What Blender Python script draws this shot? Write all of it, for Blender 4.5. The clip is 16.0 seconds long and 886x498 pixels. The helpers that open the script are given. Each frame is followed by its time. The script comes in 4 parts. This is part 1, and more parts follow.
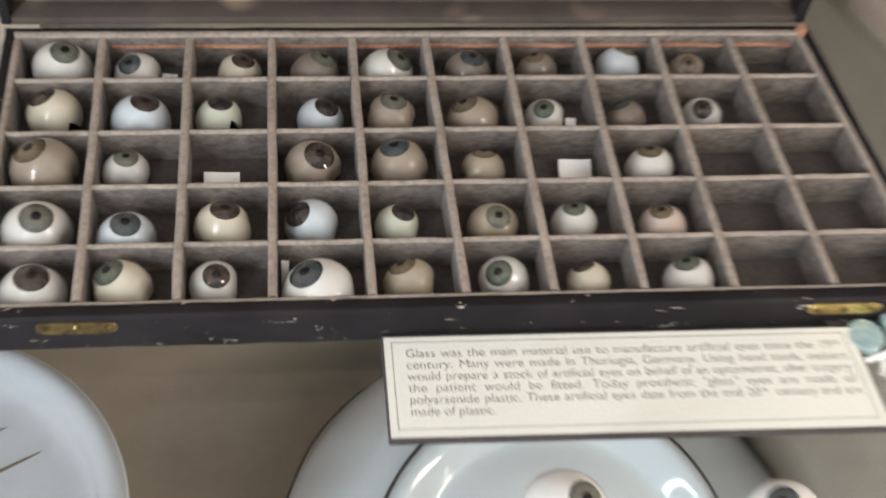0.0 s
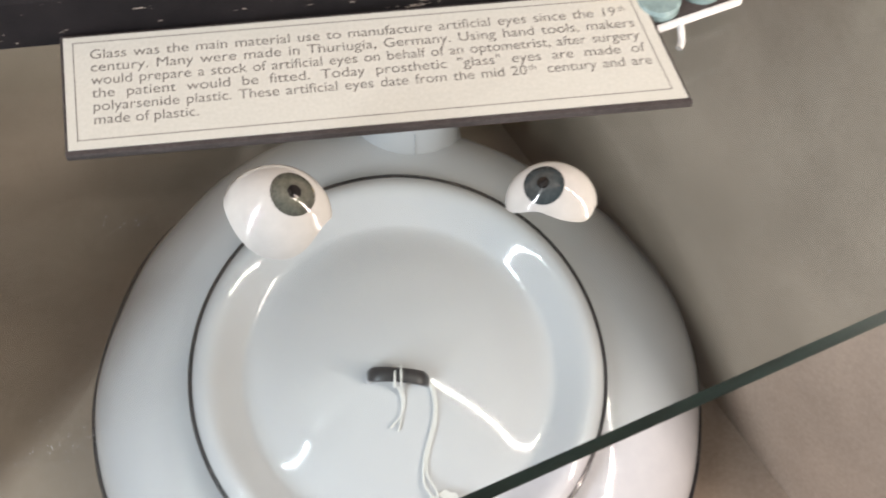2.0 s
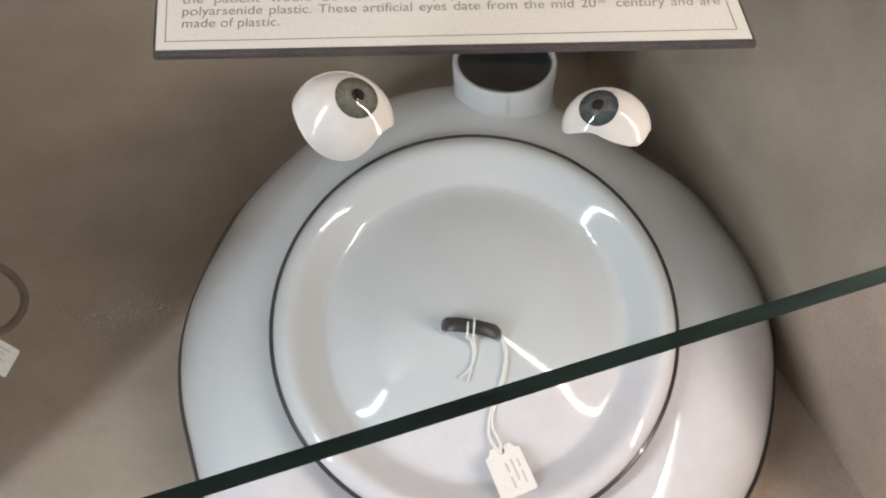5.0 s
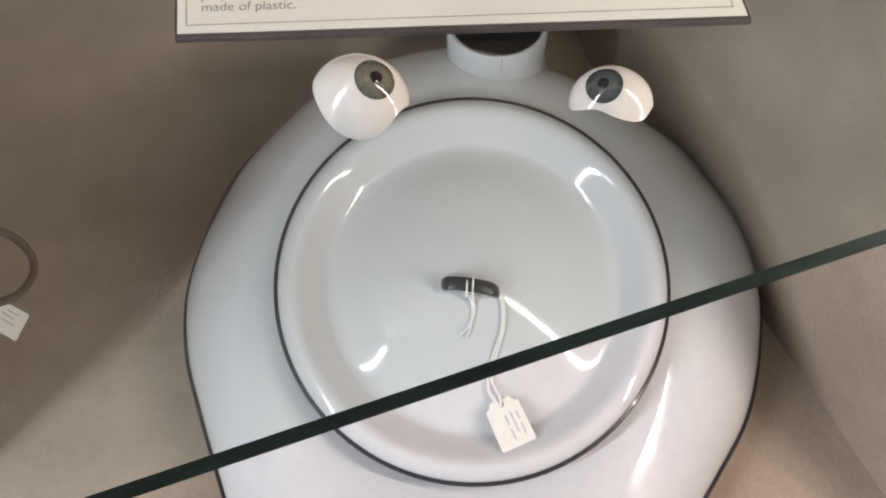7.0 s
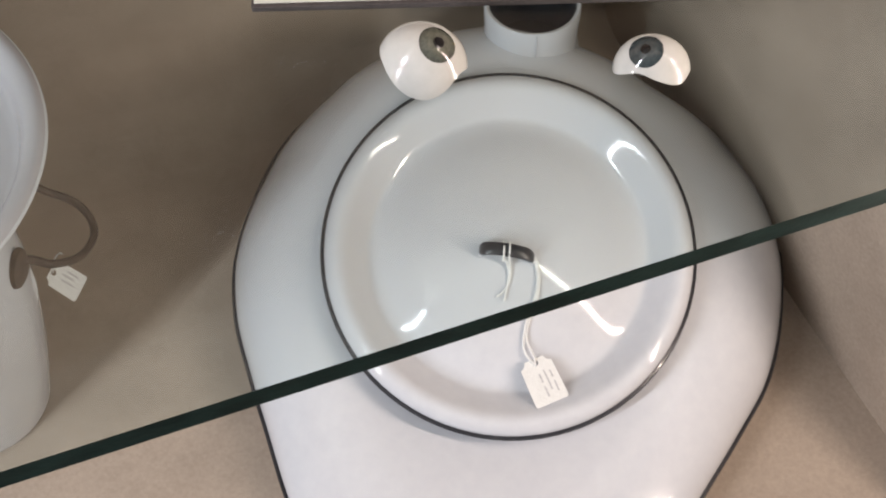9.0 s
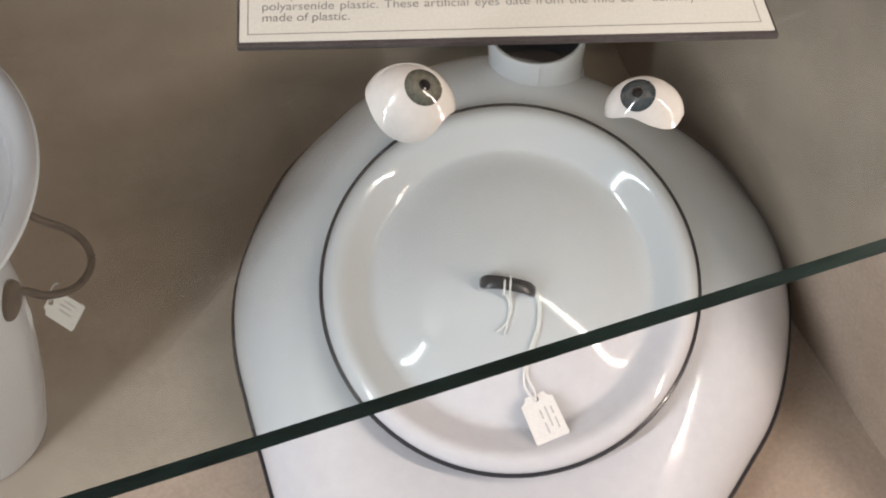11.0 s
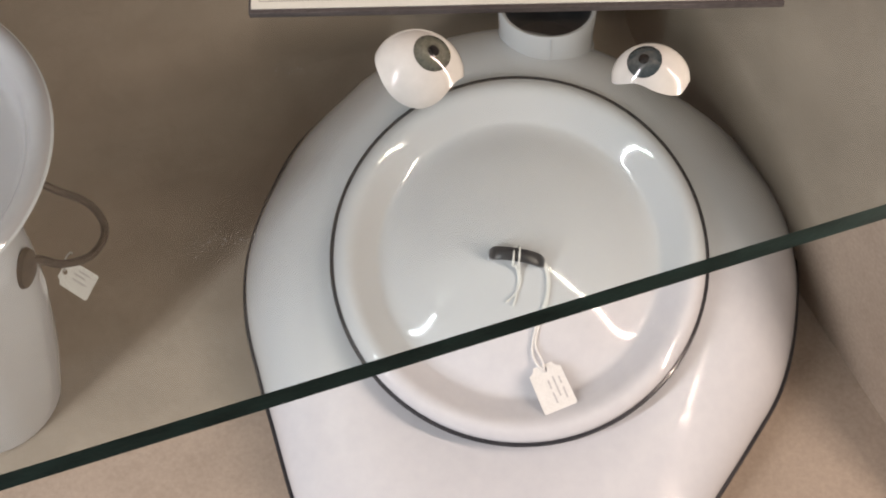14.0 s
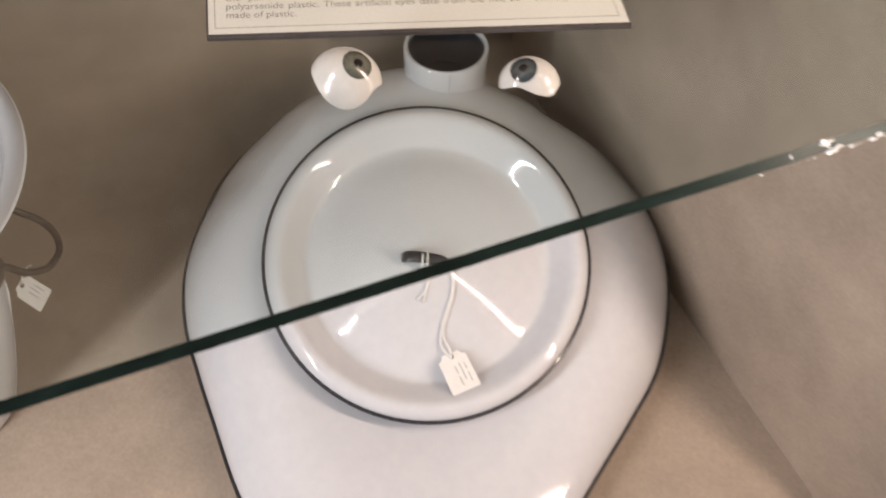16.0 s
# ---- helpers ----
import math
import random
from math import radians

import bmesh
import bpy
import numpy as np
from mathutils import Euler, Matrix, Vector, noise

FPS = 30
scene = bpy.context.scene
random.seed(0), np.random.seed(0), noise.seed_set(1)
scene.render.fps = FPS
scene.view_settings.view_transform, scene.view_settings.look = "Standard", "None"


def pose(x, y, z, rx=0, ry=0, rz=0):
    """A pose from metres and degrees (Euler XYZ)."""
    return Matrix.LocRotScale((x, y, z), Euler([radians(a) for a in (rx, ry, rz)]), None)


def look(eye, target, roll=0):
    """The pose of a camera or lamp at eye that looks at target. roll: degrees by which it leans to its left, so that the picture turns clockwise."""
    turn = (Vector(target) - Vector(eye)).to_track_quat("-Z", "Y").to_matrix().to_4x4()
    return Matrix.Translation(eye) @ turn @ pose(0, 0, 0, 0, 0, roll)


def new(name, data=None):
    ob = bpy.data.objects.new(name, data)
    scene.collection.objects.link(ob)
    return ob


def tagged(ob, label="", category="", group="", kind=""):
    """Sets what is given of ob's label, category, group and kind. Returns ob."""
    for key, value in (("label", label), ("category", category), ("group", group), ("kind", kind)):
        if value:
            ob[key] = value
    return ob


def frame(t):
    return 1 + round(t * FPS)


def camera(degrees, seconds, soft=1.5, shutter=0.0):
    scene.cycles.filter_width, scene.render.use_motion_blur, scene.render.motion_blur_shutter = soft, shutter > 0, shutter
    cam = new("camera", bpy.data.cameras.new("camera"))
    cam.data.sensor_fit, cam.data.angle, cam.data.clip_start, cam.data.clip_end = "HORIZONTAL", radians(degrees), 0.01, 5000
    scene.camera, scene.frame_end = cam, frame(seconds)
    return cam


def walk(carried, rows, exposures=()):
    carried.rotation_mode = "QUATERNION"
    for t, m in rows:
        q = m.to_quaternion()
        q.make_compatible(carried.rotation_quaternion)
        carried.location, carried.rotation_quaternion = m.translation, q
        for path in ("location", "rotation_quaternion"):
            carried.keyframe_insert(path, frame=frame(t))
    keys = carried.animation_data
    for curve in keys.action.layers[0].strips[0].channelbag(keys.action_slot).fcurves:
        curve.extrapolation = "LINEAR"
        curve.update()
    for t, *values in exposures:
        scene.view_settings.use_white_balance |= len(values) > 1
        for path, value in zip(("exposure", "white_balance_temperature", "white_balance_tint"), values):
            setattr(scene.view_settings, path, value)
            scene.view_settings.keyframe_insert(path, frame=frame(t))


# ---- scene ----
cam = camera(38.14, 16.0, soft=2.0, shutter=0.5)
walk(cam, [
    (0.0, look((0.1144, -0.2526, 0.3861), (0.1651, 0.0435, -0.0135), 6.63)),
    (0.3, look((0.1021, -0.3333, 0.4527), (0.1639, -0.0281, 0.0615), 7.79)),
    (0.5, look((0.0834, -0.3816, 0.4856), (0.1550, -0.0779, 0.0949), 8.82)),
    (0.8, look((0.0568, -0.4413, 0.5193), (0.1423, -0.1347, 0.1338), 9.41)),
    (1.0, look((0.0580, -0.4533, 0.5246), (0.1483, -0.1468, 0.1400), 8.97)),
    (1.3, look((0.1031, -0.4331, 0.4787), (0.1962, -0.1377, 0.0862), 9.03)),
    (1.5, look((0.1538, -0.3689, 0.4038), (0.2405, -0.0816, 0.0038), 7.34)),
    (2.0, look((0.1983, -0.2700, 0.2853), (0.2553, -0.0044, -0.1345), 4.37)),
    (2.5, look((0.1937, -0.2630, 0.2802), (0.2399, -0.0004, -0.1428), 2.71)),
    (3.0, look((0.2091, -0.2847, 0.2796), (0.2381, -0.0123, -0.1387), 0.73)),
    (3.5, look((0.2094, -0.2855, 0.2812), (0.2196, -0.0076, -0.1343), -0.33)),
    (4.0, look((0.2095, -0.2939, 0.2827), (0.2133, -0.0117, -0.1300), -0.88)),
    (4.5, look((0.2142, -0.2998, 0.2806), (0.2215, -0.0213, -0.1346), -0.18)),
    (7.0, look((0.2019, -0.3057, 0.3032), (0.2219, -0.0505, -0.1263), 1.45)),
    (7.5, look((0.1997, -0.3089, 0.3082), (0.2235, -0.0594, -0.1244), 1.94)),
    (8.0, look((0.1984, -0.3147, 0.3244), (0.2299, -0.0678, -0.1093), 3.00)),
    (8.5, look((0.1861, -0.3353, 0.3281), (0.2071, -0.0859, -0.1047), 1.73)),
    (11.0, look((0.1988, -0.3208, 0.3246), (0.2051, -0.0638, -0.1042), -0.40)),
    (11.5, look((0.1954, -0.3195, 0.3251), (0.2009, -0.0655, -0.1055), -1.02)),
    (12.0, look((0.1905, -0.3193, 0.3276), (0.2001, -0.0664, -0.1036), -0.29)),
    (12.5, look((0.2032, -0.3227, 0.3265), (0.1959, -0.0658, -0.1023), -2.63)),
    (13.0, look((0.2047, -0.3284, 0.3243), (0.1942, -0.0752, -0.1067), -2.23)),
    (13.5, look((0.2036, -0.3284, 0.3256), (0.2018, -0.0773, -0.1068), -1.09)),
    (14.0, look((0.2000, -0.3284, 0.3267), (0.2013, -0.0775, -0.1058), -1.10)),
    (14.5, look((0.1959, -0.3281, 0.3276), (0.2041, -0.0794, -0.1060), 0.04)),
    (15.0, look((0.1980, -0.3301, 0.3287), (0.2116, -0.0781, -0.1029), 0.53)),
    (15.5, look((0.1960, -0.3363, 0.3472), (0.2185, -0.0814, -0.0824), 2.35)),
    (16.0, look((0.1892, -0.4120, 0.3958), (0.2292, -0.1408, -0.0223), 4.44)),
], exposures=[(0.0, 0.25, 6050, 5), (0.5, 0.06, 6200, 8), (1.0, 0.02, 6300, 10), (1.5, 0.2, 6250, 9), (2.5, 0.02, 6250, 9), (7.5, -0.08, 6350, 10), (13.0, -0.09, 6550, 11), (16.0, -0.08, 6850, 14)])


# ---- world, lamps ----
world = bpy.data.worlds.new("world")
scene.world = world
world.use_nodes = True
wbg = world.node_tree.nodes["Background"]
wbg.inputs["Color"].default_value = (0.985, 0.975, 0.975, 1)
wbg.inputs["Strength"].default_value = 0.335

ANG = radians(17.2)          # the case stands turned against the wooden box
CU, SU = math.cos(ANG), math.sin(ANG)
MM = 0.001


def case_xy(u, v):
    """Case coordinates (along the shelf's front edge, towards the back) to x, y in mm."""
    return (u * CU - v * SU, u * SU + v * CU)


def corner_tube(name, x, y, z0, z1, tx, ty, watts, color):
    """A standing lighting tube in a front corner of the case, turned to the point tx, ty."""
    data = bpy.data.lights.new(name, "AREA")
    data.shape, data.size, data.size_y = "RECTANGLE", 0.007, (z1 - z0) * MM
    data.energy, data.color = watts, color
    ob = new(name, data)
    way = Vector((tx - x, ty - y, 0)).normalized()
    side = Vector((0, 0, 1)).cross(-way)
    m = Matrix((side, Vector((0, 0, 1)), -way)).transposed().to_4x4()
    ob.matrix_world = Matrix.Translation((x * MM, y * MM, (z0 + z1) / 2 * MM)) @ m
    return ob


corner_tube("corner_tube_left", -260, -400, -150, 560, 150, 0, 5.8, (0.97, 0.965, 1.0))
corner_tube("corner_tube_right", 518, -190, -170, 560, 230, -20, 3.0, (1.0, 0.83, 0.71))
scene.view_settings.exposure = 0.0


# ---- materials ----
def material(name):
    m = bpy.data.materials.new(name)
    m.use_nodes = True
    return m, m.node_tree.nodes, m.node_tree.links, m.node_tree.nodes["Principled BSDF"]


def ramp(nodes, links, src, stops):
    r = nodes.new("ShaderNodeValToRGB")
    while len(r.color_ramp.elements) < len(stops):
        r.color_ramp.elements.new(0.5)
    for e, (p, c) in zip(r.color_ramp.elements, stops):
        e.position, e.color = p, (*c, 1)
    links.new(src, r.inputs[0])
    return r.outputs[0]


def noise_tex(nodes, links, scale, detail=4, rough=0.6, coord="Object", stretch=None):
    tc = nodes.new("ShaderNodeTexCoord")
    n = nodes.new("ShaderNodeTexNoise")
    n.inputs["Scale"].default_value, n.inputs["Detail"].default_value, n.inputs["Roughness"].default_value = scale, detail, rough
    src = tc.outputs[coord]
    if stretch:
        mp = nodes.new("ShaderNodeMapping")
        mp.inputs["Scale"].default_value = stretch
        links.new(src, mp.inputs["Vector"])
        src = mp.outputs["Vector"]
    links.new(src, n.inputs["Vector"])
    return n.outputs["Fac"]


def mix(nodes, links, fac, a, b, kind="MIX"):
    m = nodes.new("ShaderNodeMix")
    m.data_type, m.blend_type = "RGBA", kind
    for sock, v in ((m.inputs[0], fac), (m.inputs[6], a), (m.inputs[7], b)):
        if hasattr(v, "links"):
            links.new(v, sock)
        else:
            sock.default_value = v if isinstance(v, (int, float)) else (*v, 1)
    return m.outputs[2]


def bump(nodes, links, bsdf, height, strength, dist):
    b = nodes.new("ShaderNodeBump")
    b.inputs["Strength"].default_value, b.inputs["Distance"].default_value = strength, dist
    links.new(height, b.inputs["Height"])
    links.new(b.outputs[0], bsdf.inputs["Normal"])


def mottled(name, c1, c2, big=8, fine=400, rough=0.8, bumpy=0.2, dist=0.0004, stretch=None, c3=None, spec=0.4, coat=0.0, low=0.55):
    """Two-scale mottled surface with fine relief."""
    m, n, l, p = material(name)
    a = noise_tex(n, l, big, 5, 0.6, stretch=stretch)
    col = ramp(n, l, a, [(0.32, c1), (0.68, c2)])
    f = noise_tex(n, l, fine, 3, 0.6, stretch=stretch)
    col = mix(n, l, 0.35, col, ramp(n, l, f, [(0.3, tuple(v * low for v in c1)), (0.7, c3 or tuple(min(1, v * 1.25) for v in c2))]))
    l.new(col, p.inputs["Base Color"])
    p.inputs["Roughness"].default_value = rough
    p.inputs["Specular IOR Level"].default_value = spec
    p.inputs["Coat Weight"].default_value = coat
    p.inputs["Coat Roughness"].default_value = 0.05
    if bumpy:
        bump(n, l, p, f, bumpy, dist)
    return m


FABRIC = mottled("taupe_cloth", (0.318, 0.258, 0.206), (0.478, 0.389, 0.314), 13, 420, 0.92, 0.02, 0.0003, spec=0.15, low=0.97, c3=(0.485, 0.397, 0.322))
PINKWALL = mottled("pink_mottled_wall", (0.74, 0.57, 0.50), (0.84, 0.68, 0.60), 30, 300, 0.85, 0.3, spec=0.2)
ROOMWALL = mottled("room_plaster", (0.66, 0.63, 0.59), (0.74, 0.71, 0.67), 3, 60, 0.9, 0.1, spec=0.2)
DARKBASE = mottled("case_timber", (0.10, 0.07, 0.05), (0.16, 0.11, 0.08), 5, 120, 0.5, 0.1)
GOLD = mottled("gold_strip", (0.24, 0.18, 0.12), (0.34, 0.26, 0.18), 30, 300, 0.45, 0.1)
ENAMEL = mottled("white_enamel", (0.62, 0.625, 0.66), (0.635, 0.64, 0.675), 9, 140, 0.07, 0.012, 0.0003, c3=(0.68, 0.685, 0.70), low=0.95, spec=0.5, coat=0.25)
GREYENAMEL = mottled("grey_white_enamel", (0.45, 0.425, 0.455), (0.49, 0.465, 0.495), 10, 200, 0.12, 0.02, 0.0003, c3=(0.50, 0.48, 0.505), low=0.95, coat=0.5)
for enamel, big_wave in ((ENAMEL, 0.05), (GREYENAMEL, 0.06)):
    en, el = enamel.node_tree.nodes, enamel.node_tree.links
    wave = noise_tex(en, el, 75, 1, 0.4)
    bump(en, el, en["Principled BSDF"], wave, big_wave, 0.0012)
BLACKENAMEL = mottled("black_enamel_trim", (0.012, 0.012, 0.016), (0.03, 0.03, 0.035), 60, 700, 0.3, 0.1, spec=0.4, coat=0.2)
SPOUTSHADE = mottled("painted_spout_shade", (0.02, 0.02, 0.025), (0.05, 0.05, 0.055), 30, 300, 0.5, 0.1)
CARDPAPER = mottled("cream_card", (0.545, 0.55, 0.495), (0.585, 0.59, 0.535), 25, 900, 0.75, 0.06, 0.0001, c3=(0.63, 0.62, 0.57), low=0.9, spec=0.3)
BOARD = mottled("charcoal_board", (0.04, 0.034, 0.033), (0.065, 0.055, 0.054), 60, 900, 0.8, 0.1)
INK = mottled("faded_ink", (0.17, 0.16, 0.15), (0.27, 0.26, 0.24), 120, 1500, 0.8, 0.0)
MAROON = mottled("maroon_board", (0.085, 0.012, 0.026), (0.105, 0.016, 0.031), 30, 900, 0.75, 0.12, 0.0002, spec=0.25)
YELLOWPAPER = mottled("yellow_paper", (0.50, 0.395, 0.215), (0.55, 0.435, 0.245), 30, 900, 0.8, 0.05, 0.0001, low=0.92, spec=0.2)
TAGPAPER = mottled("white_tag_paper", (0.76, 0.75, 0.73), (0.82, 0.81, 0.79), 80, 1500, 0.8, 0.05, 0.0001, low=0.92, spec=0.2)
PENCIL = mottled("pencil_marks", (0.50, 0.49, 0.50), (0.60, 0.59, 0.60), 100, 1500, 0.8, 0.0)
STRING = mottled("white_string", (0.80, 0.79, 0.77), (0.87, 0.86, 0.84), 300, 2500, 0.9, 0.3, 0.0002)
IVORY = mottled("ivory_handle", (0.74, 0.70, 0.64), (0.82, 0.78, 0.72), 60, 500, 0.35, 0.006, 0.0002, low=0.85, coat=0.3)
WIRE = mottled("rusty_wire", (0.06, 0.042, 0.03), (0.15, 0.105, 0.07), 150, 1200, 0.6, 0.4, 0.0003)
BAILWIRE = mottled("brown_wire", (0.06, 0.042, 0.03), (0.14, 0.10, 0.072), 150, 1200, 0.55, 0.4, 0.0003)
PALEWOOD = mottled("torn_pale_wood", (0.20, 0.085, 0.05), (0.50, 0.27, 0.17), 60, 700, 0.85, 0.3)
SCUFF = mottled("raw_scuffed_board", (0.36, 0.31, 0.27), (0.52, 0.46, 0.41), 200, 900, 0.9, 0.2)
BLUEGLASS = mottled("pale_blue_glass", (0.22, 0.32, 0.33), (0.30, 0.41, 0.41), 60, 500, 0.12, 0.0, coat=0.5)
WHITEPLASTIC = mottled("white_plastic", (0.76, 0.77, 0.76), (0.82, 0.83, 0.82), 60, 500, 0.35, 0.0)


def divider_material():
    m, n, l, p = material("worn_velvet_wood")
    a = noise_tex(n, l, 55, 6, 0.7)
    g = noise_tex(n, l, 300, 4, 0.7, stretch=(0.7, 1, 1.1))
    col = ramp(n, l, a, [(0.3, (0.058, 0.049, 0.043)), (0.55, (0.118, 0.101, 0.088)), (0.75, (0.21, 0.182, 0.158))])
    col = mix(n, l, 0.38, col, ramp(n, l, g, [(0.35, (0.064, 0.054, 0.049)), (0.7, (0.32, 0.28, 0.245))]))
    l.new(col, p.inputs["Base Color"])
    p.inputs["Roughness"].default_value = 0.95
    p.inputs["Specular IOR Level"].default_value = 0.1
    p.inputs["Sheen Weight"].default_value = 0.25
    bump(n, l, p, g, 0.6, 0.0006)
    return m


def leather_material():
    """Black leathercloth with scuffed pale chips."""
    m, n, l, p = material("scuffed_black_leathercloth")
    a = noise_tex(n, l, 30, 5, 0.6)
    col = ramp(n, l, a, [(0.3, (0.010, 0.009, 0.010)), (0.7, (0.022, 0.019, 0.020))])
    s = noise_tex(n, l, 230, 3, 0.75, stretch=(0.35, 1, 1.3))
    mask = ramp(n, l, s, [(0.655, (0, 0, 0)), (0.69, (1, 1, 1))])
    col = mix(n, l, mask, col, (0.42, 0.36, 0.31))
    l.new(col, p.inputs["Base Color"])
    p.inputs["Roughness"].default_value = 0.72
    p.inputs["Specular IOR Level"].default_value = 0.1
    bump(n, l, p, noise_tex(n, l, 1400, 2, 0.5), 0.35, 0.0002)
    return m


def lidlining_material():
    """Dark brown lining with pale round rub marks."""
    m, n, l, p = material("stained_brown_lining")
    tc = n.new("ShaderNodeTexCoord")
    a = noise_tex(n, l, 25, 5, 0.6)
    col = ramp(n, l, a, [(0.3, (0.045, 0.034, 0.03)), (0.7, (0.085, 0.066, 0.055))])
    v = n.new("ShaderNodeTexVoronoi")
    v.inputs["Scale"].default_value, v.inputs["Randomness"].default_value = 36, 0.55
    l.new(tc.outputs["Object"], v.inputs["Vector"])
    spot = ramp(n, l, v.outputs["Distance"], [(0.14, (1, 1, 1)), (0.42, (0, 0, 0))])
    big = noise_tex(n, l, 17, 2, 0.5)
    some = ramp(n, l, big, [(0.42, (0, 0, 0)), (0.56, (0.95, 0.95, 0.95))])
    mask = mix(n, l, 1.0, spot, some, "MULTIPLY")
    col = mix(n, l, mask, col, (0.42, 0.33, 0.24))
    l.new(col, p.inputs["Base Color"])
    p.inputs["Roughness"].default_value = 0.95
    bump(n, l, p, noise_tex(n, l, 900, 2, 0.5), 0.3, 0.0003)
    return m


def pane_material(name, tint):
    """Clear float glass: tinted clear body with a sharp surface gloss."""
    m, n, l, p = material(name)
    n.remove(p)
    clear = n.new("ShaderNodeBsdfTransparent")
    clear.inputs["Color"].default_value = (*tint, 1)
    gloss = n.new("ShaderNodeBsdfGlossy")
    gloss.inputs["Roughness"].default_value = 0.02
    lw = n.new("ShaderNodeLayerWeight")
    lw.inputs["Blend"].default_value = 0.5
    power = n.new("ShaderNodeMath")
    power.operation, power.inputs[1].default_value = "POWER", 5.0
    l.new(lw.outputs["Facing"], power.inputs[0])
    fr = n.new("ShaderNodeMath")
    fr.operation, fr.inputs[1].default_value, fr.inputs[2].default_value = "MULTIPLY_ADD", 0.94, 0.035
    l.new(power.outputs[0], fr.inputs[0])
    both = n.new("ShaderNodeMixShader")
    l.new(fr.outputs[0], both.inputs[0])
    l.new(clear.outputs[0], both.inputs[1])
    l.new(gloss.outputs[0], both.inputs[2])
    l.new(both.outputs[0], n["Material Output"].inputs["Surface"])
    return m


def edge_material():
    m, n, l, p = material("dark_green_glass_edge")
    a = noise_tex(n, l, 120, 4, 0.7, stretch=(0.3, 1, 1))
    l.new(ramp(n, l, a, [(0.3, (0.004, 0.010, 0.009)), (0.7, (0.013, 0.029, 0.026))]), p.inputs["Base Color"])
    p.inputs["Roughness"].default_value = 0.4
    p.inputs["Specular IOR Level"].default_value = 0.12
    bump(n, l, p, noise_tex(n, l, 500, 3, 0.6), 0.3, 0.0003)
    return m


def brass_material(name, c1, c2, rough=0.35):
    m, n, l, p = material(name)
    a = noise_tex(n, l, 180, 5, 0.7)
    l.new(ramp(n, l, a, [(0.35, c1), (0.6, c2)]), p.inputs["Base Color"])
    p.inputs["Metallic"].default_value = 0.9
    p.inputs["Roughness"].default_value = rough
    bump(n, l, p, a, 0.2, 0.0003)
    return m


def sclera_material(name, c, vein=0.0):
    m, n, l, p = material(name)
    a = noise_tex(n, l, 160, 4, 0.6)
    col = ramp(n, l, a, [(0.3, tuple(v * 0.9 for v in c)), (0.7, c)])
    b = noise_tex(n, l, 600, 6, 0.8)
    col = mix(n, l, ramp(n, l, b, [(0.62, (0, 0, 0)), (0.75, (0.25 + vein,) * 3)]), col, (c[0] * 0.9, c[1] * 0.62, c[2] * 0.52))
    l.new(col, p.inputs["Base Color"])
    p.inputs["Roughness"].default_value = 0.05
    p.inputs["Coat Weight"].default_value = 0.6
    p.inputs["Coat Roughness"].default_value = 0.02
    return m


def iris_material(name, inner, outer):
    """Iris: streaks round the cap's own axis, darker towards its rim."""
    m, n, l, p = material(name)
    tc = n.new("ShaderNodeTexCoord")
    sep = n.new("ShaderNodeSeparateXYZ")
    l.new(tc.outputs["Object"], sep.inputs[0])
    flat = n.new("ShaderNodeCombineXYZ")
    l.new(sep.outputs[0], flat.inputs[0])
    l.new(sep.outputs[1], flat.inputs[1])
    length = n.new("ShaderNodeVectorMath")
    length.operation = "LENGTH"
    l.new(flat.outputs[0], length.inputs[0])
    mul = n.new("ShaderNodeMath")
    mul.operation = "MULTIPLY"
    mul.inputs[1].default_value = 160
    l.new(length.outputs["Value"], mul.inputs[0])
    col = ramp(n, l, mul.outputs[0], [(0.25, tuple(v * 0.5 for v in inner)), (0.5, tuple(v * 0.8 for v in inner)), (0.8, tuple(v * 0.75 for v in outer)), (0.97, tuple(v * 0.35 for v in outer))])
    s = noise_tex(n, l, 900, 4, 0.7)
    col = mix(n, l, 0.35, col, ramp(n, l, s, [(0.3, tuple(v * 0.4 for v in outer)), (0.7, tuple(min(1, v * 1.5) for v in inner))]))
    l.new(col, p.inputs["Base Color"])
    p.inputs["Roughness"].default_value = 0.05
    p.inputs["Coat Weight"].default_value = 0.6
    p.inputs["Coat Roughness"].default_value = 0.02
    return m


VELVET, LEATHER, LINING = divider_material(), leather_material(), lidlining_material()
RUBBED = mottled("rubbed_divider_top", (0.21, 0.182, 0.155), (0.35, 0.305, 0.26), 60, 500, 0.9, 0.4, 0.0005, spec=0.1)
BOXFLOOR = mottled("dark_brown_box_floor", (0.045, 0.039, 0.037), (0.090, 0.078, 0.072), 40, 500, 0.9, 0.3)
PANE = pane_material("green_tinted_glass", (0.92, 0.958, 0.953))
EDGE = edge_material()
BRASS = brass_material("tarnished_brass", (0.34, 0.22, 0.06), (0.75, 0.58, 0.22))
STEEL = brass_material("dull_steel", (0.42, 0.41, 0.40), (0.66, 0.66, 0.66), 0.25)
OLDBRASS = brass_material("blackened_brass", (0.12, 0.085, 0.04), (0.34, 0.26, 0.11))
SCREW = brass_material("dark_screw", (0.10, 0.07, 0.03), (0.25, 0.18, 0.08))
CHIP = mottled("chipped_glass", (0.75, 0.78, 0.80), (0.95, 0.97, 0.98), 300, 2000, 0.08, 0.0, coat=0.8)
